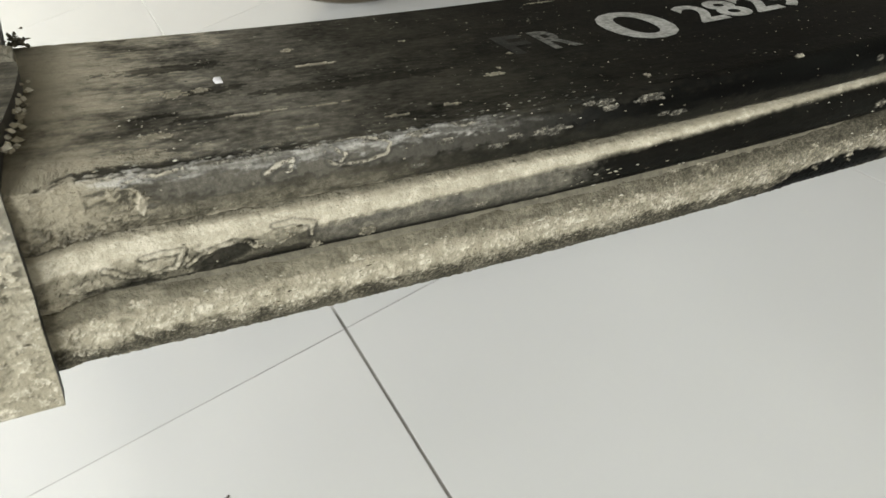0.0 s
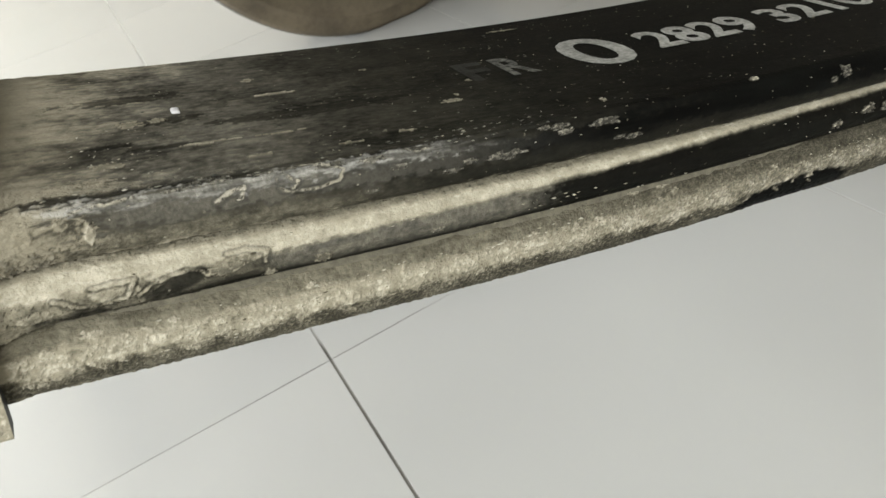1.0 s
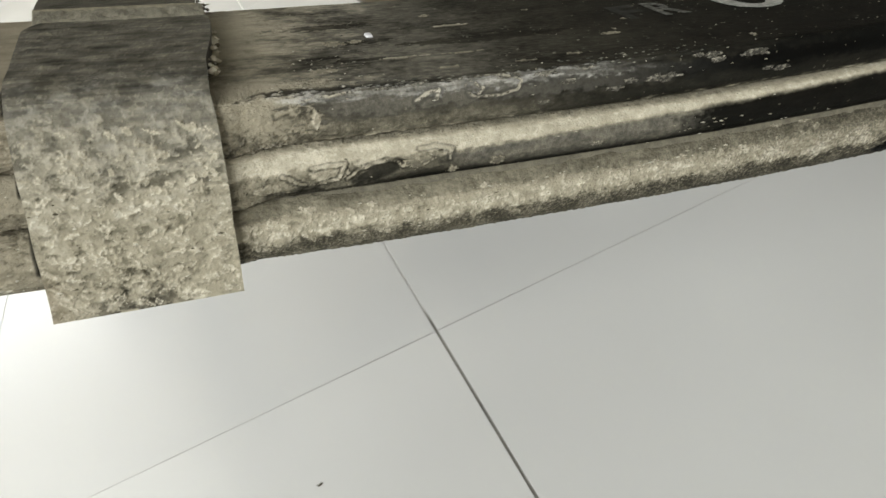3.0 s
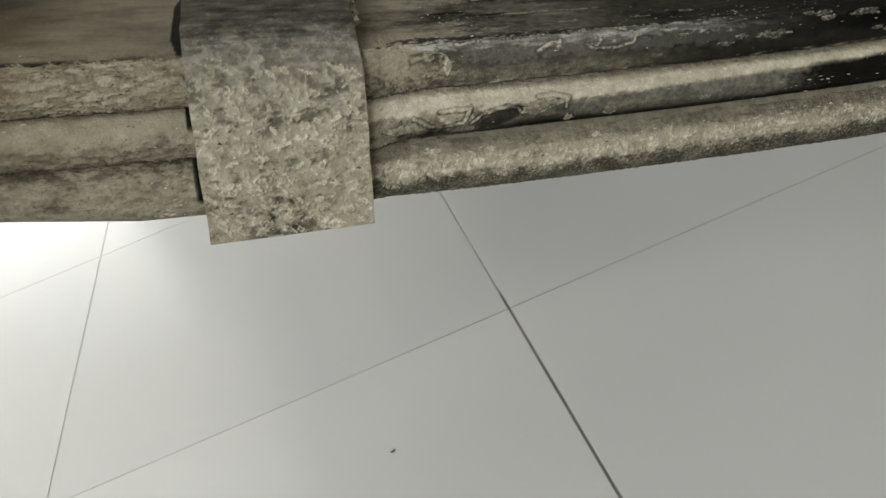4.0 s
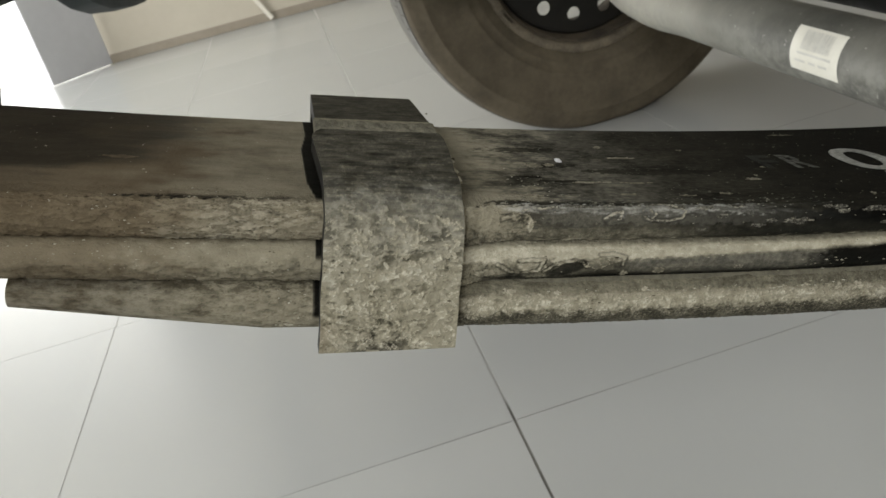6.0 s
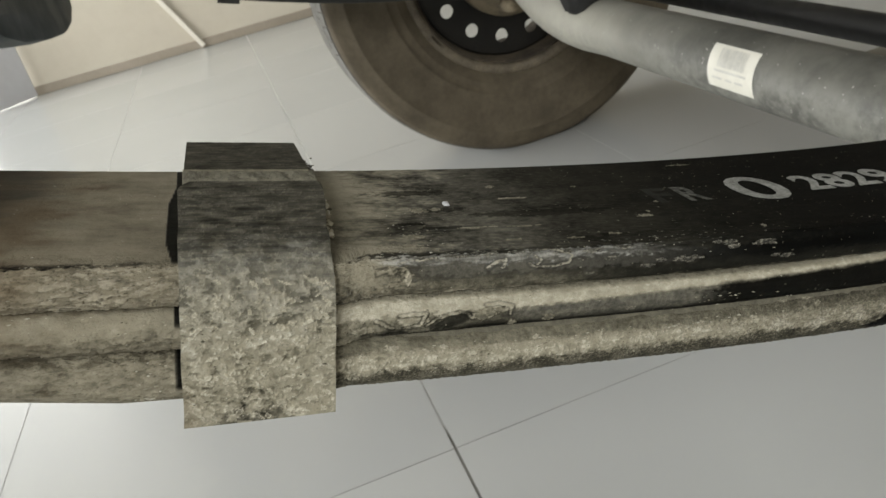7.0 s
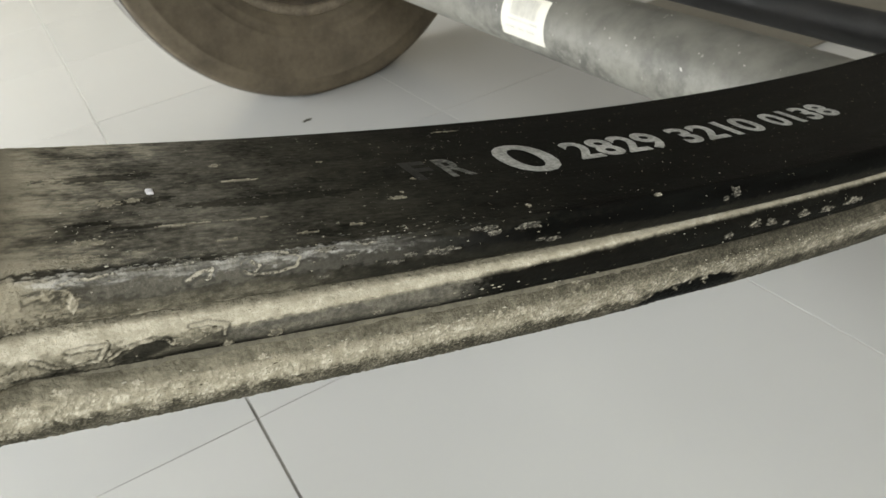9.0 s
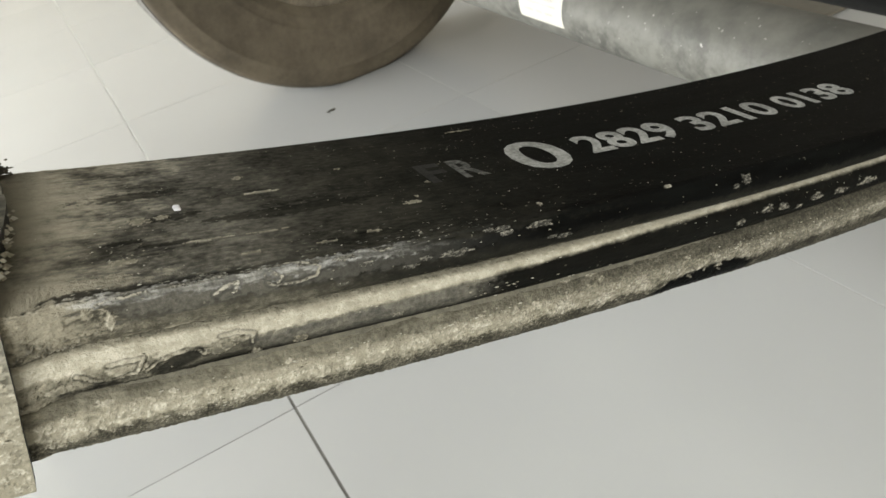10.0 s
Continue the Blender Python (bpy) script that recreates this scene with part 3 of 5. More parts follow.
def middle_skin(u, q):
    k = Skin(u, q, 300)
    right = rise(u, 2.0, 8.0)
    wq = q + 0.7 * k.rag + 0.7 * k.cloud
    low = 0.6 + 4.6 * rise(u, 40, 260)
    band = rise(q + (0.7 * k.rag + 0.7 * k.cloud) * (0.30 + 0.7 * rise(u, 110, 60)), low - 0.9, low + 0.9)
    # roof: shade under the leaf above and thinner dust, both put into colour
    roof = rise(q + 0.4 * k.rag, 4.4, 6.2) * rise(u, 230, 130)
    near = rise(u + 9 * k.cloud + 7 * k.rag, 80, 40)
    # dust here also holds the paint's sheen, fading downwards
    below = np.clip(0.46 + 0.10 * k.streak + 0.08 * k.wisp + 0.05 * k.rag, 0.15, 0.60) * rise(q, -6.5, -0.5) * rise(u + 5 * k.rag, 146, 130) + 0.03
    below = np.maximum(below, near * (0.72 + 0.3 * k.cloud))
    below = below * (1 - 0.75 * rise(wq, -3.4, -5.0) * rise(u, 28, 40))
    d = np.maximum(band * (0.96 - 0.25 * rise(u, 180, 300)) * (1 - 0.35 * roof), below)
    tone = 0.18 + 0.56 * band * (1 - 0.75 * roof) + 0.12 * k.cloud + 0.14 * near * (1 - band) + 0.08 * k.plate * band * rise(u, 120, 60) + 0.14 * k.crumb * band
    high = (0.25 + 0.06 * k.crumb) * band + 0.06 * k.rag + near * (1 - band) * (0.14 + 0.26 * k.plate + 0.22 * k.crumb) + 0.16 * roof * k.crumb
    d = d * (1 - (near * (1 - band) + 0.7 * roof) * (0.45 * k.gap + 0.35 * k.dark_line))
    ld = np.clip(0.92 + 0.1 * k.cloud - 0.20 * rise(wq, 0.8, -2.0) + 0.1 * k.rag, 0.5, 1.0)
    # tone falls towards the groove above, for the shade in it
    lt = 0.50 + 0.12 * k.cloud - 0.22 * rise(wq, 1.0, -2.5) - 0.25 * rise(q, 5.0, 7.0) + 0.10 * k.plate * rise(q, 2, -1)
    lh = 0.10 * k.cloud + (0.08 + 0.24 * rise(q, 2.5, -1.0)) * k.plate + 0.26 * k.crumb * rise(q, 2.5, -1.0) * rise(u, -90, -40)
    ld = ld * (1 - (0.35 * k.gap + 0.30 * k.dark_line) * rise(q, 2.5, -1.0) * rise(u, -90, -40))
    k.dust, k.tone, k.high = ld * (1 - right) + d * right, lt * (1 - right) + tone * right, lh * (1 - right) + high * right
    # grey sheen of the paint under the band, put into the colour
    k.grey = right * 0.12 * (1 - band) * rise(u + 5 * k.rag, 146, 128) * rise(u, 70, 80) * rise(q, -5.5, 1.0)
    k.brown = (1 - right) * (0.18 + 0.45 * rise(u + 12 * k.cloud, -30, -70))
    k.dust *= 1 - 0.97 * rise(u, -13.5, -13.2) * rise(u, 4, 0) * rise(q, 0.5, 3.0)
    k.bare(-20, 0.4, 2.4, 1.5, 0.10, 0.0, 0.78, 2.4)
    k.bare(57.4, -1.9, 6.4, 2.0, 0.34, 0.30, 0.30, 0.8)
    k.bare(40, -3.9, 9.0, 1.0, 0.18, 0.05, 0.6)
    k.bare(69, -4.2, 6.5, 1.8, 0.12, 0.06, 0.7)
    k.flake(46.5, -0.6, 3.6, 1.5, 0.20, 0.75, 0.0, 0.0, 0.2)
    k.rim(((42.6, 1.0), (46, 1.5), (50.2, 1.1), (48.2, -1.9), (43.8, -2.8)), 0.34, 0.34, 0.74)
    k.rim(((50.4, -2.4), (53, -0.4), (56, 0.6), (59, 1.0), (61.5, 0.5), (63.2, -0.8)), 0.34, 0.30, 0.66)
    k.rim(((36.5, 0.2), (39, -1.4), (41, -2.6)), 0.4, 0.3, 0.7)
    k.rim(((67, 2.4), (70.5, 2.7), (74.6, 1.7), (74.2, -0.8)), 0.36, 0.30, 0.72)
    k.flake(75.0, -3.6, 1.3, 1.1, 0.40, 0.75, 0.0, 0.0, 0.3)
    k.flake(66.5, -0.2, 3.4, 1.4, 0.25, 0.6, 0.0, 0.0, 0.5)
    k.flake(86.0, -2.7, 1.8, 1.2, 0.45, 0.55, 0.0, 0.0, 0.5)
    k.flake(33.0, -2.6, 3.0, 1.2, 0.35, 0.7, 0.0, 0.0, 0.5)
    for f in ((247.5, 0.8, 2.4, 1.3), (256, 0.2, 2.6, 1.2), (236.5, -1.3, 2.4, 1.0), (273, 0.3, 3.0, 1.3), (285, -0.5, 3.4, 1.0), (299.5, 0.0, 4.4, 1.2), (264, -1.6, 1.6, 0.8), (112, -2.2, 1.6, 0.7)):
        k.flake(*f, 0.5, 0.85, 0.2, 0.0, 0.4)
    return k


def lowest_skin(u, q):
    k = Skin(u, q, 500)
    right = rise(u, 2.0, 8.0)
    wq = q + 0.6 * k.rag + 0.8 * k.cloud
    # upper shoulder dimmed for the overhanging leaf's shade, with thinner dust
    roof = rise(wq, 2.2, 4.8)
    foot = rise(wq, 0.0, -2.2)
    band = 1 - np.maximum(roof, foot)
    salt = rise(layers(u * 1.5, q * 1.9, 571, 3, 0.7), -0.25, 0.40)
    d = roof * (0.76 + 0.10 * k.streak) * (1 - 0.35 * rise(u, 120, 260)) + band * (0.86 + 0.1 * k.plate - 0.30 * rise(u, 130, 260)) + foot * (0.44 + 0.18 * salt) * (1 - 0.25 * rise(u, 150, 280))
    tone = (0.22 + 0.08 * k.cloud) * roof + band * (0.56 + 0.34 * k.cloud + 0.16 * k.plate + 0.34 * k.crumb) + foot * (0.14 + 0.20 * k.cloud + 0.14 * salt + 0.25 * k.crumb)
    high = band * (0.16 + 0.08 * k.plate + 0.26 * k.crumb) + foot * (0.08 + 0.05 * salt + 0.20 * k.crumb) + 0.20 * roof * k.crumb
    d = d * (1 - (0.26 * k.gap + 0.08 * k.dark_line) * (1 - 0.6 * roof)) * (1 - 0.32 * rise(u, 60, 190) * (1 - salt))
    ld = np.clip(0.82 + 0.14 * k.cloud + 0.10 * k.rag - 0.15 * rise(u, -35, -80), 0.4, 1.0)
    # shade of the groove above is put into the tone's last term
    lt = 0.32 + 0.20 * k.cloud + 0.22 * k.plate * rise(u, -75, -30) - 0.18 * rise(wq, 4.0, 6.5)
    lh = (0.08 + 0.16 * k.plate + 0.26 * k.crumb) * rise(u, -110, -25) * rise(q, -5.5, -2.0)
    ld = ld * (1 - (0.35 * k.gap + 0.25 * k.dark_line) * rise(u, -100, -30))
    k.dust, k.tone, k.high = np.clip(ld * (1 - right) + d * right, 0, 1), lt * (1 - right) + tone * right, lh * (1 - right) + high * right
    k.brown = (1 - right) * (0.15 + 0.25 * rise(u + 12 * k.cloud, -40, -80))
    k.grey = (1 - right) * 0.12 * rise(u, -30, -70) * np.clip(0.5 + k.cloud, 0, 1)
    k.dust *= 1 - 0.97 * rise(u, -13.7, -13.4) * rise(u, 4, 0) * rise(q, -3.0, -1.0)
    k.bare(224, -4.2, 23, 4.6, 0.30, 0.035, 0.02, 0.35)
    for f in ((120, 0.5, 2.2, 0.9), (150, 1.0, 2.0, 0.8), (92, -0.2, 2.4, 1.1), (60, -2.0, 2.2, 1.0), (76, 0.8, 2.0, 0.9), (168, 8.8, 5.0, 1.4), (178, 8.4, 3.0, 1.2), (35, -1.0, 2.6, 1.5), (46, 3.0, 1.4, 0.9)):
        k.flake(*f, 0.34, 0.8, 0.0, 0.0, 0.5)
    pick = random.Random(6)
    for _ in range(170):
        k.flake(28 + 230 * pick.random() ** 1.4, pick.gauss(0.8, 2.0), pick.uniform(0.5, 1.5), pick.uniform(0.3, 0.7), 0.30, pick.uniform(0.7, 1.0), 0.0, pick.uniform(-0.6, 0.6), 0.4)
    return k


def leaf(name, x0, x1, upper, thick, parent, label, taper=None, shift=(0, 0, 0), skin=None):
    """One leaf: its upper face lies upper metres under the top of the spring."""
    prof = leaf_profile(thick, (150 if upper == 0.0 else 20) if skin else 12, 87 if skin else 13)
    stations = [along(x0)]
    while stations[-1] < along(x1) - 0.006:
        here = stations[-1]
        stations.append(here + (0.00027 if skin and 0.02 < here < 0.17 else 0.0005 if skin and -0.17 < here < 0.31 else 0.002 if skin and -0.25 < here < 0.38 else 0.01))
    count, n = len(stations) - 1, len(prof)
    py, pn, pq = (np.array(c) for c in zip(*prof))
    ty, tn = np.roll(py, -1) - np.roll(py, 1), np.roll(pn, -1) - np.roll(pn, 1)
    size = np.hypot(ty, tn)
    oy, on = -tn / size, ty / size               # the way out of the section
    u = np.repeat(np.array(stations)[:, None], n, axis=1)
    q = np.repeat(pq[None, :], count + 1, axis=0)
    coat = skin(u * 1000, q * 1000) if skin else None
    lift = coat.high * 0.001 if skin else np.zeros_like(u)
    lift = lift * rise(u, stations[0], stations[0] + 0.002)
    hollow = np.clip(py - SPRING_Y0, 0.0, 0.006) * rise(np.abs(pq), 0.0125, 0.0085) * (1.0 if upper < 0.02 else rise(pq, -0.001, 0.001)) if skin else 0.0 * py
    beside = rise(np.abs(pq), 0.012, 0.006) if skin else 0.0 * py
    verts, flat_uv = [], np.stack([u, q], 2).reshape(-1, 2)
    for k, s in enumerate(stations):
        x = x_at(s)
        z, (tx, tz), (nx, nz) = spring_frame(x)
        shrink = taper(x) if taper else 1.0
        m = -upper + pn * shrink + on * lift[k]
        # mud fills the grooves and the corner behind the clip
        filled = hollow * 0.85 * rise(s, 0.036, 0.0275) * rise(s, 0.0, 0.01) + 0.0012 * beside * rise(s, 0.0305, 0.0262) * rise(s, 0.0, 0.01)
        verts.append(np.stack([x + nx * m + shift[0], py + oy * lift[k] - filled + shift[1], z + nz * m + shift[2]], 1))
    faces = []
    for k in range(count):
        for j in range(n):
            a, b = k * n + j, k * n + (j + 1) % n
            faces.append((a, b, b + n, a + n))
    faces.append(tuple(range(n - 1, -1, -1))), faces.append(tuple(count * n + j for j in range(n)))
    data = bpy.data.meshes.new(name)
    data.from_pydata(np.concatenate(verts).tolist(), [], faces)
    layer = data.uv_layers.new(name="leaf")
    index = np.empty(len(data.loops), dtype=np.int32)
    data.loops.foreach_get("vertex_index", index)
    layer.data.foreach_set("uv", flat_uv.astype(np.float32)[index].ravel())
    if skin:
        for key, values in (("dust", coat.dust), ("tone", coat.tone), ("grey", coat.grey), ("brown", coat.brown), ("crust", coat.crust)):
            data.attributes.new(key, "FLOAT", "POINT").data.foreach_set("value", np.clip(values, 0, 1.2).astype(np.float32).ravel())
    smooth = np.ones(len(data.polygons), dtype=bool)
    smooth[-2:] = False
    data.polygons.foreach_set("use_smooth", smooth)
    data.materials.append(MAT["leaf" if skin else "black"])
    ob = new(name, data)
    ob.parent = parent
    ob.matrix_parent_inverse = parent.matrix_world.inverted()
    if label:
        ob["label"] = label
    return ob


def strap_path(front):
    """Outer outline of a strap in (y, n), from its lower end up and over the bend."""
    if front:
        out, side, end, r = SPRING_Y0 - 0.0048, 1.0, -0.5180, 0.012
    else:
        out, side, end, r = SPRING_Y1 + 0.0075, -1.0, -0.5117, 0.004
    low, high = (-0.0402, 0.0062) if front else (-0.0412, 0.0080)
    pts = [(out, low + (high - r - low) * k / 120) for k in range(121)]
    for k in range(1, 65):
        a = math.pi / 2 * k / 64
        pts.append((out + side * r * (1 - math.cos(a)), high - r + r * math.sin(a)))
    y0 = out + side * r
    for k in range(1, 61):
        pts.append((y0 + (end - y0) * k / 60, high))
    return pts


def strap_flare(v):
    """How far the edge of the near strap behind the clip leaves a straight line, v from its lower end to its upper one."""
    return float(np.interp(v, (0.0, 0.3, 0.46, 0.60, 0.80, 1.0), (0.0002, -0.0004, -0.0014, -0.0006, 0.0022, 0.0040)))


def strap_skin(u, q, seed):
    """Mud caked on a strap: u mm along the leaf, q mm up round the bend from the lower end."""
    k = Skin(u, q, 700 + int(seed))
    lumps = layers(u * 0.16, q * 0.16, 751, 4, 0.6)
    scab = rise(layers(u * 0.24 + 0.25 * k.rag, q * 0.34 + 0.3 * k.cloud, 760, 4, 0.55), 0.0, 0.22)
    pits = rise(layers(u * 0.36 + 0.3 * k.rag, q * 0.50, 770, 3, 0.6), 0.48, 0.66)
    bald = rise(q + 6.0 * k.cloud + 3.0 * k.rag + 5.0 * lumps + 0.10 * (u - 6), 32.0, 43.0)
    foot = rise(q + 3 * lumps + 2 * k.rag, 7.5, 2.5) * between(u + 3 * lumps, -4, 12, 4)
    # the pits are darkened too: shade in them put into dust and tone
    k.dust = np.clip((0.93 + 0.07 * k.cloud - 0.10 * pits - 0.55 * foot * (1 - 0.6 * scab)) * (1 - bald) + bald * (0.26 + 0.26 * rise(q, 50, 36) + 0.10 * scab + 0.14 * k.crumb + 0.10 * k.cloud + 0.15 * k.wisp), 0.06, 1.0)
    k.tone = (0.37 + 0.28 * lumps + 0.20 * scab + 0.34 * k.crumb + 0.10 * k.cloud - 0.10 * pits - 0.16 * rise(q, 24, 38)) * (1 - bald) + bald * 0.30
    k.grey = 0.20 * between(q + 6 * lumps, 24, 46, 6) * (0.5 + 0.5 * scab) + 0.05 * bald * np.clip(0.6 + k.cloud, 0, 1)
    k.brown = 0.30 * rise(u, -5, -12) * rise(q, 16, 6)
    k.high = (0.25 * lumps + 0.24 * scab - 0.18 * pits + 0.28 * k.crumb) * (1 - 0.75 * bald)
    k.dust *= 1 - (0.28 * k.gap + 0.08 * k.dark_line + 0.20 * pits) * (1 - bald)
    k.crust = 0.70 - 0.35 * bald
    if not seed:
        pick = random.Random(5)
        for _ in range(150):        # small curled flakes, fewer towards the bend
            at = 38 * pick.random() ** 1.2 + 1
            k.flake(pick.uniform(-11, 25), at, pick.uniform(0.5, 1.7), pick.uniform(0.3, 0.8), 0.32, pick.uniform(0.75, 1.05), 0.0, pick.uniform(-0.9, 0.6), 0.5)
    return k


def strap(name, front, s0, s1, parent, shift=(0, 0, 0), material="leaf", label="", seed=0.0):
    """A flat bent steel strap of the clip."""
    outer = strap_path(front)
    thick, wide = 0.0046, 150 if material == "leaf" else 16
    inner, out_y, out_n = [], [], []
    for k, (y, n) in enumerate(outer):
        a, b = outer[max(k - 1, 0)], outer[min(k + 1, len(outer) - 1)]
        d = Vector((b[0] - a[0], b[1] - a[1])).normalized()
        turn = Vector((d.y, -d.x)) if front else Vector((-d.y, d.x))
        inner.append((y + turn.x * thick, n + turn.y * thick))
        out_y.append(-turn.x), out_n.append(-turn.y)
    loop = outer + inner[::-1]
    q, qs = 0.0, [0.0]
    for a, b in zip(outer, outer[1:]):
        q += math.hypot(b[0] - a[0], b[1] - a[1])
        qs.append(q)
    qs = qs + qs[::-1]
    verts, uvs, faces, flank = [], [], [], []
    half = len(outer)
    net_u = np.repeat(np.linspace(s0, s1, wide + 1)[:, None] * 1000, half, axis=1)
    net_q = np.repeat(np.array(qs[:half])[None, :] * 1000, wide + 1, axis=0)
    coat = strap_skin(net_u, net_q, seed)
    if not front:
        coat.dust, coat.high, coat.grey = coat.dust * 0.75, coat.high * 0.6, coat.grey * 0.3
    for k in range(wide + 1):
        f = k / wide
        for j, (y, n) in enumerate(loop):
            v = qs[j] / qs[half - 1]
            s = s0 + (s1 - s0) * f
            # worn, uneven outline: lower end cut slightly aslant, corners of the flange rounded
            s += 0.0003 * noise.noise(Vector((qs[j] * 90, f * 3, seed))) * (1 - 0.7 * min(1.0, max(0.0, (v - 0.40) / 0.2)))
            if front:
                s += strap_flare(v) * max(0.0, f - 0.3) / 0.7
            if front and v > 0.62:
                s -= 0.0008 * (v - 0.62) / 0.38 * (1 - f)
                s += (0.0036 if f < 0.5 else 0.0010) * max(0.0, (v - 0.90) / 0.10) ** 2.2 * max(0.0, 1 - 5 * min(f, 1 - f)) * (1 if f < 0.5 else -1)
            if not front and v > 0.42:
                s += 0.0010 * max(0.0, 1 - (v - 0.42) / 0.5) * (0.5 - f) * 2
            low = -0.0008 * (1 - f) * max(0.0, 1 - v * 3) if front else 0.0
            lump = 0.001 * coat.high[k, j] if j < half else 0.0
            rim = min(1.0, 8 * min(f, 1 - f))
            shape = lump * (0.25 + 0.75 * rim) * min(1.0, 0.2 + qs[j] / 0.004)
            oy, on = out_y[j % half], out_n[j % half]
            verts.append(on_spring(s, y + oy * shape, n + low + on * shape, shift))
            uvs.append((s, qs[j])), flank.append(f)
    n = len(loop)
    for k in range(wide):
        for j in range(n):
            a, b = k * n + j, k * n + (j + 1) % n
            faces.append((a, a + n, b + n, b))
    for k in (0, wide):
        for j in range(half - 1):
            a, b = k * n + j, k * n + j + 1
            c, d = k * n + n - 2 - j, k * n + n - 1 - j
            faces.append((a, b, c, d) if k == 0 else (d, c, b, a))
    data = bpy.data.meshes.new(name)
    data.from_pydata(verts, [], faces)
    layer = data.uv_layers.new(name="strap")
    index = np.empty(len(data.loops), dtype=np.int32)
    data.loops.foreach_get("vertex_index", index)
    layer.data.foreach_set("uv", np.array(uvs, dtype=np.float32)[index].ravel())
    for key, values in (("dust", coat.dust), ("tone", coat.tone), ("grey", coat.grey), ("brown", coat.brown), ("crust", coat.crust)):
        both = np.concatenate([values, values[:, ::-1] * 0.3], axis=1)
        data.attributes.new(key, "FLOAT", "POINT").data.foreach_set("value", np.clip(both, 0, 1.2).astype(np.float32).ravel())
    bm = bmesh.new()
    bm.from_mesh(data)
    bmesh.ops.recalc_face_normals(bm, faces=bm.faces)
    bm.to_mesh(data)
    bm.free()
    for p in data.polygons:
        p.use_smooth = True
    data.set_sharp_from_angle(angle=radians(80))
    data.materials.append(MAT[material])
    data.materials.append(MAT["black"])
    for p in data.polygons:  # black on the cut flanks stands for the shade on them
        if max(flank[v] for v in p.vertices) < 0.5 / wide or min(flank[v] for v in p.vertices) > 1 - 0.5 / wide:
            p.material_index = 1
    for k in range(wide):  # dust lies in the gap on the end of the far strap
        if not front:
            data.polygons[k * n + half - 1].material_index = 2
    data.materials.append(MAT["packed" if material == "leaf" else material])
    ob = new(name, data)
    ob.parent = parent
    ob.matrix_parent_inverse = parent.matrix_world.inverted()
    if label:
        ob["label"] = label
    return ob


def lower_taper(x):
    """The shortest leaf runs out thin towards its front end."""
    return 0.52 + 0.48 * min(1.0, max(0.0, (x + 0.196) / 0.061)) + 0.04 * min(1.0, max(0.0, (x + 0.10) / 0.05)) + 0.13 * min(1.0, max(0.0, (x + 0.02) / 0.2))


def marking(body, s0, s1, y0, y1, parent, label, lean=0.0, bold=0.030, lift=0.00020, material="mark"):
    """Stencilled characters laid on the upper face, between s0 and s1 along it and y0 and y1 across."""
    curve = bpy.data.curves.new("stencil", "FONT")
    curve.body, curve.offset, curve.resolution_u = body, bold, 4
    ob = new("stencil", curve)
    bpy.context.view_layer.update()
    data = bpy.data.meshes.new_from_object(ob.evaluated_get(bpy.context.evaluated_depsgraph_get()))
    bpy.data.objects.remove(ob)
    co = np.array([v.co[:] for v in data.vertices])
    lo, hi = co.min(0), co.max(0)
    for v in data.vertices:
        fx, fy = (v.co.x - lo[0]) / (hi[0] - lo[0]), (v.co.y - lo[1]) / (hi[1] - lo[1])
        v.co = on_spring(s0 + (s1 - s0) * fx + lean * fy, y0 + (y1 - y0) * fy, lift)
    data.name = "marking"
    data.materials.clear()
    data.materials.append(MAT[material])
    mark = new("marking", data)
    mark.parent = parent
    mark.matrix_parent_inverse = parent.matrix_world.inverted()
    mark["label"] = label
    return mark


spring = base("leaf_spring", 0.51, -0.5275, 0.36)
tagged(spring, "black steel leaf spring of three muddy leaves, resting on the axle", "leaf spring")
main_leaf = leaf("leaf", -0.50, 0.90, 0.0, 0.0108, spring, "black upper leaf with white stencilled number", skin=upper_skin)
leaf("leaf", -0.42, 0.86, 0.0110, 0.0118, spring, "middle leaf with a pale band of dust", skin=middle_skin)
leaf("leaf", -0.193, 0.80, 0.0230, 0.0150, spring, "lowest leaf, ending in a thin tapered tip", lower_taper, skin=lowest_skin)
clip = strap("spring_clip", True, -0.0120, 0.0254, spring, label="bent steel clip strap caked in cracked pale mud")
strap("rear_strap", False, -0.0108, 0.0262, clip, label="dark end of the far clip strap", seed=7.0)
marking("F", along(0.0235), along(0.0315), -0.5350, -0.5200, main_leaf, "almost worn-off stencilled letter", material="ghost")
marking("R", along(0.0345), along(0.0430), -0.5350, -0.5200, main_leaf, "faded white stencilled letter", material="faded")
marking("0", along(0.0555), along(0.0753), -0.5395, -0.5140, main_leaf, "large white stencilled figure", bold=0.015)
marking("2829", along(0.0828), along(0.1233), -0.5346, -0.5178, main_leaf, "white stencilled number")
marking("3210", along(0.1305), along(0.1720), -0.5346, -0.5185, main_leaf, "white stencilled number")
marking("0138", along(0.1775), along(0.2146), -0.5346, -0.5195, main_leaf, "white stencilled number")


def leaf_point(upper, thick, s, q, lift=0.0):
    """A point on the skin of a leaf, and the way out of it, by metres along and round."""
    prof = leaf_profile(thick)
    qs = [p[2] for p in prof]
    y, n = float(np.interp(q, qs, [p[0] for p in prof])), float(np.interp(q, qs, [p[1] for p in prof]))
    y2, n2 = float(np.interp(q + 0.0005, qs, [p[0] for p in prof])), float(np.interp(q + 0.0005, qs, [p[1] for p in prof]))
    d = math.hypot(y2 - y, n2 - n) or 1.0
    oy, on = -(n2 - n) / d, (y2 - y) / d
    return on_spring(s, y + oy * lift, n - upper + on * lift), oy, on


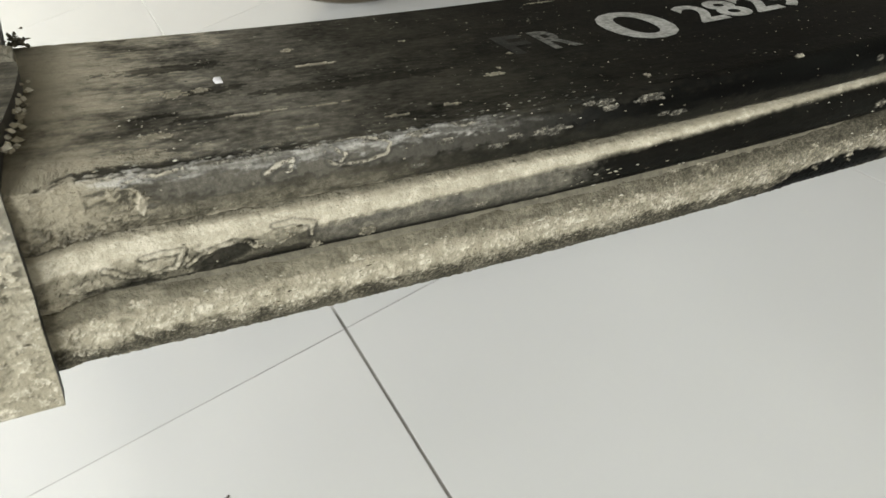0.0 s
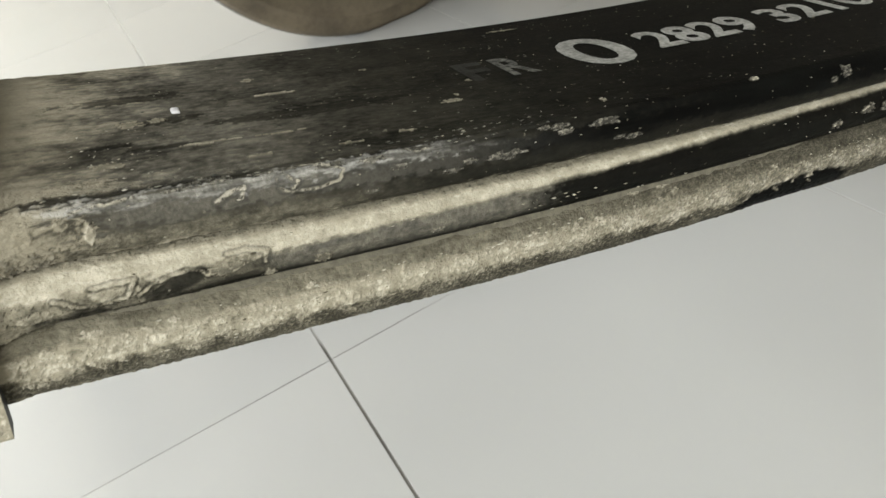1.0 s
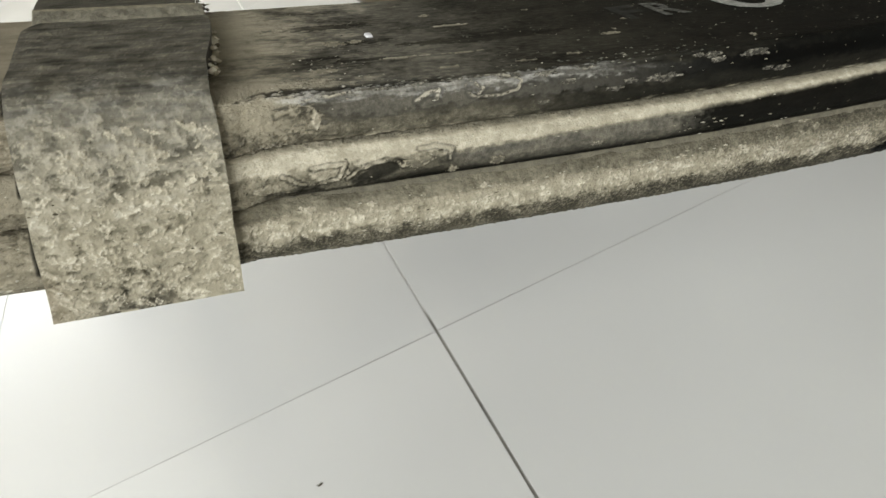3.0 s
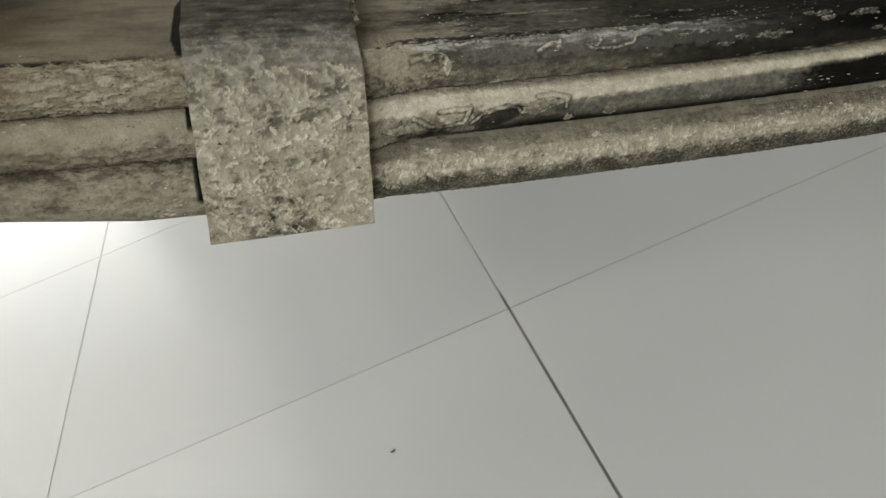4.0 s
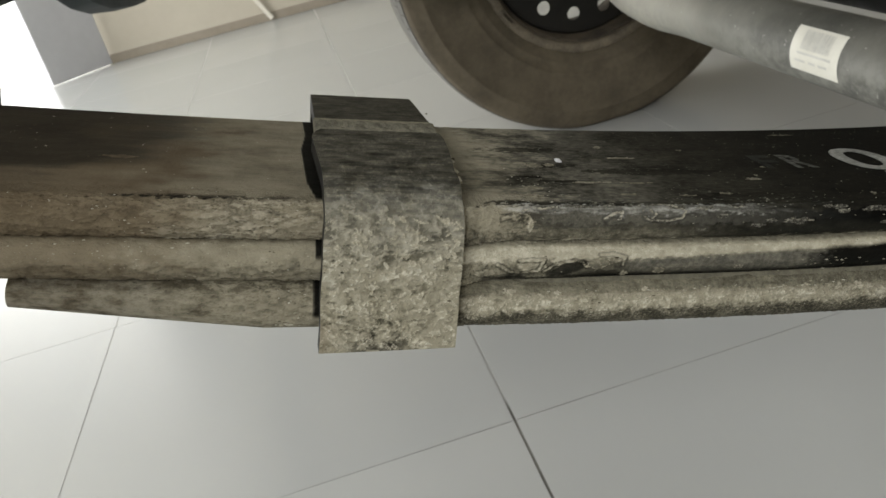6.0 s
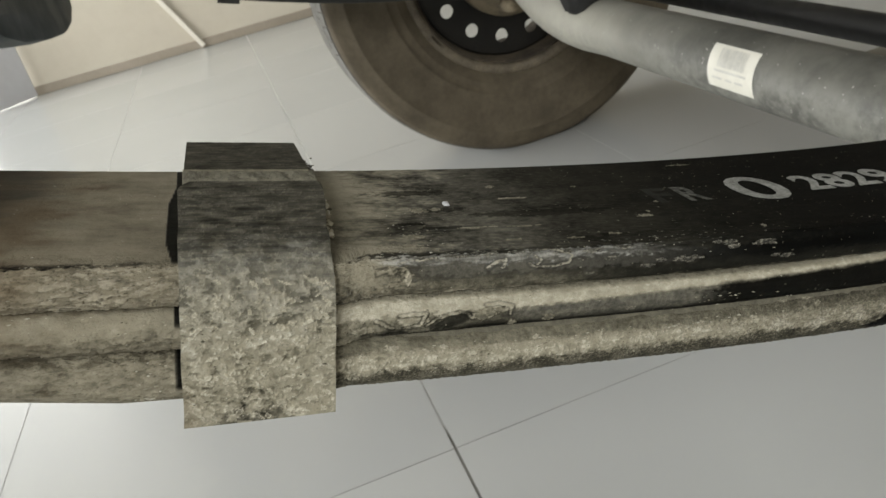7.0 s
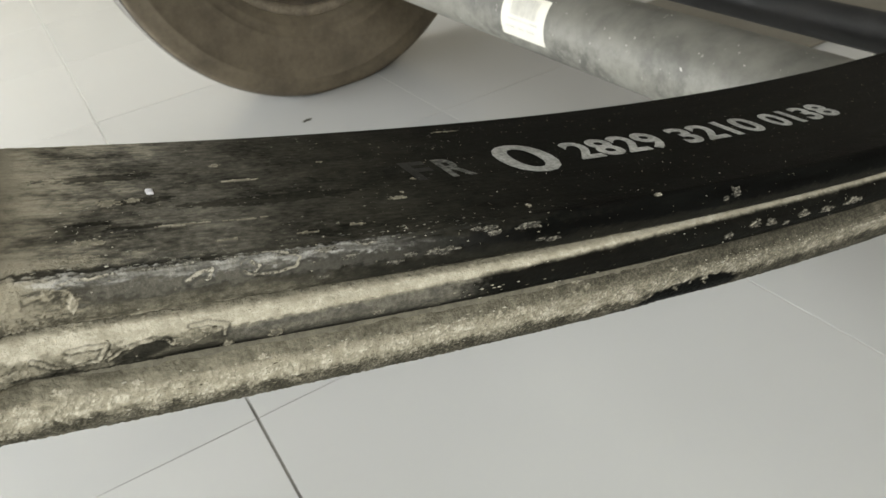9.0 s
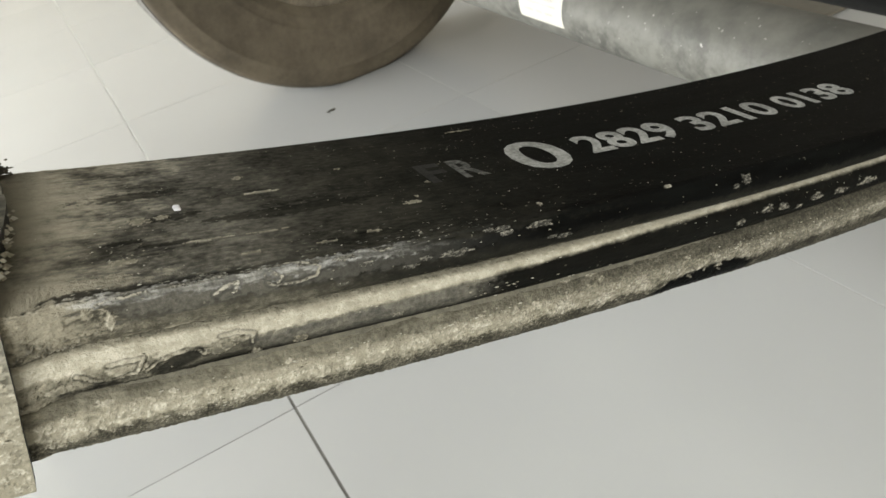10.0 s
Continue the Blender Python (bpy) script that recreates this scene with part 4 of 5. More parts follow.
def grain(verts, faces, centre, a, b, c, rng):
    """A small uneven lump with half lengths a (along), b (across), c (high)."""
    k = len(verts)
    for x, y, z in ((1, 0, 0), (0.2, 1, 0), (-1, 0.1, 0), (-0.1, -1, 0), (0.15, 0.1, 1), (0, 0, -0.6), (0.6, 0.6, 0.5), (-0.6, -0.5, 0.55)):
        f = rng.uniform(0.65, 1.25)
        verts.append((centre[0] + a * x * f, centre[1] + b * y * f, centre[2] + c * z * f - 0.3 * a * x))
    for t in ((0, 6, 4), (6, 1, 4), (1, 2, 4), (2, 7, 4), (7, 3, 4), (3, 0, 4), (0, 1, 6), (2, 3, 7), (1, 0, 5), (2, 1, 5), (3, 2, 5), (0, 3, 5)):
        faces.append(tuple(k + i for i in t))


def loose(name, verts, faces, material, parent, label):
    data = bpy.data.meshes.new(name)
    data.from_pydata(verts, [], faces)
    data.materials.append(MAT[material])
    ob = new(name, data)
    ob.parent = parent
    ob.matrix_parent_inverse = parent.matrix_world.inverted()
    return tagged(ob, label, kind="stuff")


def scatter(rng, upper, thick, count, s_range, q_range, sizes, clump, verts, faces, flat=0.6, stretch=1.0):
    """Grains on a leaf, thicker where a slow noise is high; clump: how strongly."""
    made = 0
    while made < count:
        s, q = rng.uniform(*s_range), rng.uniform(*q_range)
        bald = upper > 0.02 and 0.198 < s < 0.260 and q < 0.001
        if bald or rng.random() > 0.5 + clump * noise.noise(Vector((s * 45, q * 130, upper * 700 + 5))):
            made += 0.2
            continue
        r = rng.uniform(*sizes) * rng.uniform(0.6, 1.0)
        p, oy, on = leaf_point(upper, thick, s, q, 0.0001)
        grain(verts, faces, p, r * rng.uniform(0.9, 1.9) * stretch, r * rng.uniform(0.7, 1.0), r * flat, rng)
        made += 1


rng = random.Random(11)
verts, faces = [], []
scatter(rng, 0.0, 0.0108, 110, (0.03, 0.30), (0.008, 0.085), (0.00008, 0.00030), 1.4, verts, faces)
scatter(rng, 0.0, 0.0108, 60, (0.03, 0.24), (0.000, 0.014), (0.00012, 0.00045), 1.8, verts, faces)
scatter(rng, 0.0, 0.0108, 160, (-0.20, -0.014), (0.008, 0.08), (0.00008, 0.00026), 1.0, verts, faces)
scatter(rng, 0.0, 0.0108, 420, (-0.20, -0.014), (-0.005, 0.008), (0.00010, 0.00036), 1.5, verts, faces)
scatter(rng, 0.0, 0.0108, 130, (0.026, 0.060), (-0.004, 0.04), (0.00008, 0.00028), 1.5, verts, faces)
loose("dried_mud", verts, faces, "crumb", main_leaf, "pale grains of dried mud")
verts, faces = [], []
scatter(rng, 0.0, 0.0108, 380, (0.03, 0.20), (0.010, 0.085), (0.00008, 0.00024), 2.0, verts, faces, 0.6, 1.8)
scatter(rng, 0.0, 0.0108, 120, (0.03, 0.15), (0.003, 0.011), (0.00012, 0.00036), 1.6, verts, faces, 0.8, 1.8)
loose("dried_dirt", verts, faces, "dull", main_leaf, "dull grey grains of dirt")
leaves = [o for o in spring.children if o.name.startswith("leaf")]
verts, faces = [], []
scatter(rng, 0.0110, 0.0118, 160, (0.028, 0.42), (0.001, 0.008), (0.00012, 0.00045), 1.2, verts, faces)
scatter(rng, 0.0110, 0.0118, 40, (0.028, 0.30), (-0.007, 0.001), (0.00012, 0.0005), 1.2, verts, faces)
scatter(rng, 0.0110, 0.0118, 420, (-0.20, -0.014), (-0.007, 0.006), (0.00010, 0.00034), 1.4, verts, faces)
scatter(rng, 0.0110, 0.0118, 60, (0.028, 0.16), (-0.003, 0.006), (0.00025, 0.0006), 1.8, verts, faces, 0.4)
loose("dried_mud", verts, faces, "crumb", leaves[1], "grains of dried mud")
verts, faces = [], []
scatter(rng, 0.0230, 0.0150, 1100, (0.028, 0.42), (-0.008, 0.005), (0.00010, 0.00046), 1.0, verts, faces)
scatter(rng, 0.0230, 0.0150, 60, (-0.024, -0.014), (-0.006, 0.006), (0.00014, 0.0006), 1.0, verts, faces)
scatter(rng, 0.0230, 0.0150, 200, (0.028, 0.26), (-0.004, 0.005), (0.0003, 0.00070), 1.8, verts, faces, 0.4)
loose("dried_mud", verts, faces, "crumb", leaves[2], "grains of dried mud")


def packed_mud(depth, s0, s1, parent, seed, inset=0.0):
    """Mud packed into the groove between two leaves."""
    verts, faces = [], []
    count = int((s1 - s0) / 0.0008)
    for k in range(count + 1):
        s = s0 + (s1 - s0) * k / count
        end = min(1.0, 6 * min(k, count - k) / count + (1.0 if abs(s - 0.006) < 0.022 else 0.0))
        for j, (dy, dn) in enumerate(((0.0056, 0.0030), (0.0042, 0.0018), (0.0034, 0.0006), (0.0029, -0.0006), (0.0029, -0.0020), (0.0046, -0.0038))):
            p = Vector((s * 150, j * 0.6, seed))
            bulge = 0.0007 * noise.noise(p) + 0.0004 * noise.noise(p * 3.1) + 0.0012 * (1 - end) + 0.0005 * noise.noise(Vector((s * 40, seed, 0)))
            verts.append(on_spring(s, SPRING_Y0 + dy + inset + bulge, dn - depth))
    for k in range(count):
        for j in range(5):
            a = k * 6 + j
            faces.append((a, a + 1, a + 7, a + 6))
    data = bpy.data.meshes.new("packed_mud")
    data.from_pydata(verts, [], faces)
    for p in data.polygons:
        p.use_smooth = True
    data.materials.append(MAT["groove"])
    ob = new("packed_mud", data)
    ob.parent = parent
    ob.matrix_parent_inverse = parent.matrix_world.inverted()
    ob["label"] = "dried mud packed between two leaves"


packed_mud(0.0229, 0.020, 0.230, leaves[2], 2.0)
packed_mud(0.0109, 0.020, 0.130, leaves[1], 5.0, 0.0004)

# mud lying in the gap between the ends of the two straps
verts, faces, rows = [], [], 14
for k in range(121):
    s = -0.0114 + 0.0398 * k / 120
    for j in range(rows):
        f = j / (rows - 1)
        wave = Vector((s * 260, f * 2.2, 4))
        rough = noise.noise(wave) + 0.6 * noise.noise(wave * 2.6) + 0.4 * noise.noise(wave * 6.1)
        y = -0.5180 + 0.0006 * noise.noise(Vector((s * 190, 1, 8))) + 0.0012 * noise.noise(Vector((s * 60, 3, 8))) + 0.0068 * f
        n = 0.0048 + 0.0016 * min(1.0, 4 * f) + 0.0012 * f * f + 0.0007 * rough * min(1.0, 6 * f)
        verts.append(on_spring(s, y, n - (0.0014 if k in (0, 120) else 0.0)))
for k in range(120):
    for j in range(rows - 1):
        a = k * rows + j
        faces.append((a, a + rows, a + rows + 1, a + 1))
data = bpy.data.meshes.new("packed_mud")
data.from_pydata(verts, [], faces)
data.polygons.foreach_set("use_smooth", [True] * len(data.polygons))
data.materials.append(MAT["groove"])
ob = new("packed_mud", data)
ob.parent = clip
ob.matrix_parent_inverse = clip.matrix_world.inverted()
ob["label"] = "dried mud lying between the two straps"


# a fleck of white paint stuck on the upper leaf
bm = bmesh.new()
box(bm, -0.0009, 0.0009, -0.0015, 0.0015, -0.0003, 0.0006, 0.0003, 2)
for v in bm.verts:
    spot, _, _ = leaf_point(0.0, 0.0108, 0.0675 + v.co.x + 0.0003 * noise.noise(v.co * 900), 0.0470 + v.co.y, v.co.z)
    v.co = spot
part("paint_fleck", bm, "pale", main_leaf, "fleck of white paint")
# crumbs on the clip and a clump of dirt caught beside it
verts, faces = [], []
outer = strap_path(True)
for _ in range(420):
    j = min(int(rng.random() * 150), 148)
    y, n = outer[j]
    sx = rng.uniform(-0.0116, 0.0250)
    spot = Vector((sx * 210, n * 260 + y * 60, 3))
    crowd = noise.noise(spot) + 0.6 * noise.noise(spot * 2.3) - 0.25 * max(0.0, (j - 100) / 22)
    if crowd < 0.10 + 0.35 * rng.random():
        continue
    r = rng.uniform(0.00014, 0.00040)
    grain(verts, faces, on_spring(sx, y - (0.0004 if n < 0 else 0), n + (0.0002 if n > 0 else 0)), r * rng.uniform(0.9, 1.8), r * 0.55, r * rng.uniform(0.6, 1.1), rng)
for _ in range(60):
    y = rng.uniform(-0.560, -0.518)
    sx = 0.0256 + strap_flare(0.62 + (y + 0.560) * 7.8) + rng.uniform(-0.0008, 0.0010)
    r = rng.uniform(0.0003, 0.0011)
    grain(verts, faces, on_spring(sx, y, rng.uniform(0.0005, 0.0045)), r, r, r, rng)
loose("dried_mud", verts, faces, "crumb", clip, "crumbs of dried mud")
verts, faces = [], []
for _ in range(60):
    p = on_spring(0.0282 + rng.gauss(0, 0.0013), -0.489 + rng.gauss(0, 0.0014), 0.0012 + abs(rng.gauss(0, 0.0012)))
    grain(verts, faces, p, rng.uniform(0.0003, 0.0008), rng.uniform(0.0003, 0.0008), rng.uniform(0.0003, 0.0009), rng)
loose("dirt_clump", verts, faces, "darkdirt", clip, "dark clump of dirt caught at the strap")

# ---------------------------------------------------------------- axle, tie rod
AXLE_X = 0.507
axle = base("front_axle", AXLE_X, 0.1, 0.27)
tagged(axle, "grey tubular truck axle veiled with dust, under the springs", "axle")


def axle_z(y):
    return 0.3135 + 0.018 * y + (0.085 * min(1.0, (y - 0.50) / 0.30) ** 2 if y > 0.50 else 0.0)


bm = bmesh.new()
ys = [-0.86 + 0.03 * k for k in range(58)]
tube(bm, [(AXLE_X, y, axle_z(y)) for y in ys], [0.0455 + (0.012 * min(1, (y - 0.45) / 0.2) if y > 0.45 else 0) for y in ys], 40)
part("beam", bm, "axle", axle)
bm = bmesh.new()
box(bm, AXLE_X - 0.075, AXLE_X + 0.075, SPRING_Y0 - 0.004, SPRING_Y1 + 0.004, 0.325, spring_top(AXLE_X) - 0.0374, 0.008)
part("spring_seat", bm, "black", axle, "black forged spring seat")
bm = bmesh.new()
extruded_profile = [(0.455, 0.46), (0.463, 0.375), (0.485, 0.352), (0.52, 0.352), (0.55, 0.385), (0.56, 0.46)]
ring0 = [bm.verts.new((AXLE_X - 0.050, y, z)) for y, z in extruded_profile]
ring1 = [bm.verts.new((AXLE_X + 0.040, y, z)) for y, z in extruded_profile]
bm.faces.new(ring0), bm.faces.new(ring1[::-1])
for k in range(6):
    bm.faces.new((ring0[k], ring1[k], ring1[(k + 1) % 6], ring0[(k + 1) % 6]))
bmesh.ops.bevel(bm, geom=list(bm.edges), offset=0.005, segments=2, affect="EDGES")
part("stop_bracket", bm, "black", axle, "black bump stop bracket")
# paper label wrapped on the tube
bm = bmesh.new()


def on_axle(y, a, lift):
    r = 0.0455 + lift
    return (AXLE_X - r * math.cos(a), y, axle_z(y) + r * math.sin(a))


def axle_patch(bm, y0, y1, a0, a1, lift):
    grid = [[bm.verts.new(on_axle(y0 + (y1 - y0) * j / 8, a0 + (a1 - a0) * k / 10, lift)) for j in range(9)] for k in range(11)]
    for k in range(10):
        for j in range(8):
            bm.faces.new((grid[k][j], grid[k][j + 1], grid[k + 1][j + 1], grid[k + 1][j]))
    return bm


LABEL_Y0, LABEL_Y1 = 0.0265, 0.116
axle_patch(bm, LABEL_Y0, LABEL_Y1, radians(-18), radians(51), 0.0006)
sticker = part("sticker", bm, "paper", axle, "white paper sticker with a barcode")
bm = bmesh.new()
rng = random.Random(4)
y = LABEL_Y0 + 0.018
while y < LABEL_Y1 - 0.020:
    w = rng.choice((0.0009, 0.0014, 0.0022))
    axle_patch(bm, y, y + w, radians(17), radians(46), 0.0009)
    y += w + rng.choice((0.0007, 0.0011))
part("barcode", bm, "ink", sticker, "grey printed bars")
bm = bmesh.new()
for a, parts in ((9, ((0.16, 0.86),)), (-3, ((0.12, 0.34), (0.42, 0.56), (0.62, 0.80)))):
    for f0, f1 in parts:
        axle_patch(bm, LABEL_Y1 - (LABEL_Y1 - LABEL_Y0) * f1, LABEL_Y1 - (LABEL_Y1 - LABEL_Y0) * f0, radians(a), radians(a + 3.5), 0.0009)
part("print", bm, "ink", sticker, "unreadable printed lines")

rod = base("tie_rod", 0.63, 0.1, 0.33)
tagged(rod, "black steel steering tie rod running behind the axle", "tie rod")
bm = bmesh.new()
tube(bm, [(0.63, -0.80, 0.322), (0.63, 0.0, 0.3365), (0.63, 0.80, 0.351)], [0.0190] * 3, 24)
part("rod", bm, "black", rod)
bm = bmesh.new()
tube(bm, [(0.63, 0.79, 0.351), (0.60, 0.86, 0.358), (0.555, 0.93, 0.385)], [0.020, 0.022, 0.026], 20)
part("steering_arm", bm, "black", rod)

# ---------------------------------------------------------------- the wheel
WHEEL = (0.517, 1.0, 0.412)


def wheel_thing():
    w = base("wheel", WHEEL[0], WHEEL[1], 0.0)
    tagged(w, "truck wheel with a dusty brown tyre on a dark steel rim", "wheel")
    bm = bmesh.new()
    side = [(0.238, -0.085), (0.250, -0.094), (0.262, -0.099), (0.2650, -0.1012), (0.2675, -0.1000), (0.285, -0.106), (0.2875, -0.1082), (0.2905, -0.1072),
            (0.318, -0.1115), (0.345, -0.112), (0.370, -0.1095), (0.3725, -0.1105), (0.3755, -0.1085), (0.392, -0.103), (0.405, -0.0995), (0.4140, -0.0940)]
    crown = [(0.4145, -0.086), (0.418, -0.06), (0.420, 0.0), (0.418, 0.06), (0.4145, 0.086)]
    prof = side + crown + [(r, -y) for r, y in side[::-1]] + [(0.215, 0.07), (0.215, -0.07)]
    lathe(bm, prof, WHEEL, 120)
    for v in bm.verts:  # flattened where it stands
        v.co.z = max(v.co.z, 0.001)
    tyre = part("tyre", bm, "rubber", w)
    # tread blocks round the crown
    bm = bmesh.new()
    for k in range(84):
        a0, a1 = 2 * math.pi * k / 84, 2 * math.pi * (k + 0.93) / 84
        for row, (y0, y1) in enumerate(((-0.089, -0.054), (-0.048, -0.005), (0.005, 0.048), (0.054, 0.089))):
            off = (row % 2) * math.pi / 84
            pts = []
            for a, y in ((a0, y0), (a1, y0), (a1, y1), (a0, y1)):
                for r in (0.412, 0.4208 - 0.030 * (abs(y) > 0.08) * 0.12):
                    pts.append(bm.verts.new((WHEEL[0] + r * math.sin(a + off), WHEEL[1] + y, max(0.0005, WHEEL[2] - r * math.cos(a + off)))))
            for f in ((1, 3, 5, 7), (0, 1, 7, 6), (2, 4, 5, 3), (0, 2, 3, 1), (6, 7, 5, 4)):
                bm.faces.new([pts[i] for i in f])
    part("tread", bm, "tread", tyre, "grey worn tread blocks", smooth=False)
    # rim: lip, well and disc with a ring of round holes
    bm = bmesh.new()
    lathe(bm, [(0.240, -0.092), (0.244, -0.086), (0.240, -0.080), (0.224, -0.078), (0.219, -0.084), (0.226, -0.092)], WHEEL, 96)
    part("rim_lip", bm, "rimlip", w, "dusty brown rim lip")
    bm = bmesh.new()
    lathe(bm, [(0.224, -0.082), (0.214, -0.078), (0.208, -0.030), (0.190, -0.012), (0.190, 0.05), (0.214, 0.08), (0.220, 0.08), (0.205, 0.05), (0.198, -0.006), (0.213, -0.03)], WHEEL, 96)
    part("rim", bm, "rimdust", w)
    bm = bmesh.new()
    for k in range(6):
        a = math.radians(-62 + 1.4 * k)
        c = (WHEEL[0] + 0.231 * math.sin(a), WHEEL[1] - 0.094, WHEEL[2] - 0.231 * math.cos(a))
        box(bm, c[0] - 0.005, c[0] + 0.005, c[1] - 0.004, c[1] + 0.004, c[2] - 0.006, c[2] + 0.006, 0.001, 1)
    part("balance_weight", bm, "rimlip", w, "small grey balance weight clipped on the rim")
    bm = bmesh.new()
    count, hole, ring = 14, 0.0158, 0.164
    for k in range(count):
        mid = math.radians(-11) + 2 * math.pi * k / count
        half = math.pi / count
        outline = []
        for a, r in ((-1, 0.12), (-0.5, 0.12), (0, 0.12), (0.5, 0.12), (1, 0.12), (1, 0.142), (1, 0.164), (1, 0.182), (1, 0.2), (0.5, 0.2), (0, 0.2), (-0.5, 0.2), (-1, 0.2), (-1, 0.182), (-1, 0.164), (-1, 0.142)):
            outline.append((mid + a * half, r))
        for y in (-0.045, -0.039):
            o = [bm.verts.new((WHEEL[0] + r * math.sin(a), WHEEL[1] + y, WHEEL[2] - r * math.cos(a))) for a, r in outline]
            c = []
            for a, r in outline:
                px, pz = r * math.sin(a) - ring * math.sin(mid), -r * math.cos(a) + ring * math.cos(mid)
                d = math.hypot(px, pz)
                c.append(bm.verts.new((WHEEL[0] + ring * math.sin(mid) + hole * px / d, WHEEL[1] + y, WHEEL[2] - ring * math.cos(mid) + hole * pz / d)))
            for j in range(16):
                bm.faces.new((o[j], o[(j + 1) % 16], c[(j + 1) % 16], c[j]))
    bmesh.ops.remove_doubles(bm, verts=bm.verts, dist=0.0001)
    lathe(bm, [(0.121, -0.045), (0.121, -0.039), (0.05, -0.033), (0.05, -0.041)], WHEEL, 48)
    lathe(bm, [(0.199, -0.045), (0.199, -0.039), (0.207, -0.030), (0.211, -0.036)], WHEEL, 72)
    part("disc", bm, "rim", w, "dark wheel disc pierced by round holes")
    bm = bmesh.new()
    lathe(bm, [(0.001, -0.13), (0.085, -0.13), (0.098, -0.115), (0.105, -0.09), (0.118, -0.08), (0.118, -0.046), (0.001, -0.046)], WHEEL, 48, closed=False)
    hub = part("hub", bm, "cast", w, "dusty brown hub casting")
    for k in range(8):
        a = math.pi * (2 * k + 1) / 8
        bm = bmesh.new()
        c = (WHEEL[0] + 0.088 * math.sin(a), WHEEL[1], WHEEL[2] - 0.088 * math.cos(a))
        lathe(bm, [(0.001, -0.165), (0.010, -0.165), (0.015, -0.158), (0.0175, -0.142), (0.0175, -0.11), (0.001, -0.11)], c, 18, closed=False)
        part("bolt", bm, "cast", hub)
    return w


wheel_thing()

# ---------------------------------------------------------------- the spring on the far side
FAR = (0.041, 1.262, -0.018)
far = base("leaf_spring", 0.55, 0.73, 0.36)
tagged(far, "plain black leaf spring in front of the far wheel", "leaf spring")
leaf("leaf", -0.50, 0.70, 0.0, 0.0112, far, "", None, FAR)
leaf("leaf", -0.42, 0.68, 0.0114, 0.0112, far, "", None, FAR)
leaf("leaf", -0.196, 0.66, 0.0228, 0.0115, far, "", lower_taper, FAR)
far_clip = strap("spring_clip", True, -0.0105, 0.0258, far, FAR, "black", "black steel clip strap")
strap("rear_strap", False, -0.0110, 0.0262, far_clip, FAR, "black", "black steel clip strap")
bm = bmesh.new()
box(bm, 0.455, 0.56, SPRING_Y0 + FAR[1], SPRING_Y1 + FAR[1], axle_z(0.70) + 0.02, spring_top(0.5) - 0.051, 0.008)
part("spring_seat", bm, "black", far, "black forged spring seat")

# ---------------------------------------------------------------- front bumper of the truck
bumper = base("front_bumper", -0.44, 0.3, 0.5)
tagged(bumper, "dark teal plastic truck bumper seen from behind", "bumper")


def extruded(bm, outline, x0, x1):
    a = [bm.verts.new((x0, y, z)) for y, z in outline]
    b = [bm.verts.new((x1, y, z)) for y, z in outline]
    bm.faces.new(a), bm.faces.new(b[::-1])
    for k in range(len(outline)):
        j = (k + 1) % len(outline)
        bm.faces.new((a[k], b[k], b[j], a[j]))
    return bm


bm = bmesh.new()
extruded(bm, [(-0.9, 0.86), (-0.9, 0.50), (-0.35, 0.47), (0.08, 0.50), (0.115, 0.525), (0.155, 0.573), (0.20, 0.600), (0.48, 0.600), (0.54, 0.588), (0.66, 0.545), (0.77, 0.522),
              (0.98, 0.500), (1.12, 0.492), (1.18, 0.492), (1.28, 0.500), (1.37, 0.520), (1.41, 0.56), (1.41, 0.86)], -0.46, -0.42)
bmesh.ops.bevel(bm, geom=[e for e in bm.edges], offset=0.006, segments=2, affect="EDGES")
part("panel", bm, "teal", bumper)
bm = bmesh.new()
tube(bm, [(-0.515, -0.60, spring_top(-0.50) - 0.02), (-0.515, -0.455, spring_top(-0.50) - 0.02)], [0.024, 0.024], 24)
part("spring_eye_pin", bm, "black", bumper, "black pin through the spring eye")
for y0 in (-0.600, -0.465):
    bm = bmesh.new()
    box(bm, -0.53, -0.455, y0, y0 + 0.010, 0.56, 0.75, 0.003)
    part("bracket", bm, "black", bumper, "black bracket holding the spring eye")

# unseen underside of the cab and chassis, added to shade the spring below
body = base("shade_underbody", 0.5, 0.1, 0.80)
tagged(body, "unseen dark underside of the truck cab, added to shade the spring", "truck underbody")
bm = bmesh.new()
box(bm, -0.46, 1.5, -0.36, 1.16, 1.20, 1.26, 0.01)
part("shade_plate", bm, "black", body)
for y0 in (-0.355, 0.72):
    bm = bmesh.new()
    box(bm, -0.46, 1.5, y0, y0 + 0.035, 1.06, 1.198, 0.006)
    part("shade_rail", bm, "black", body)

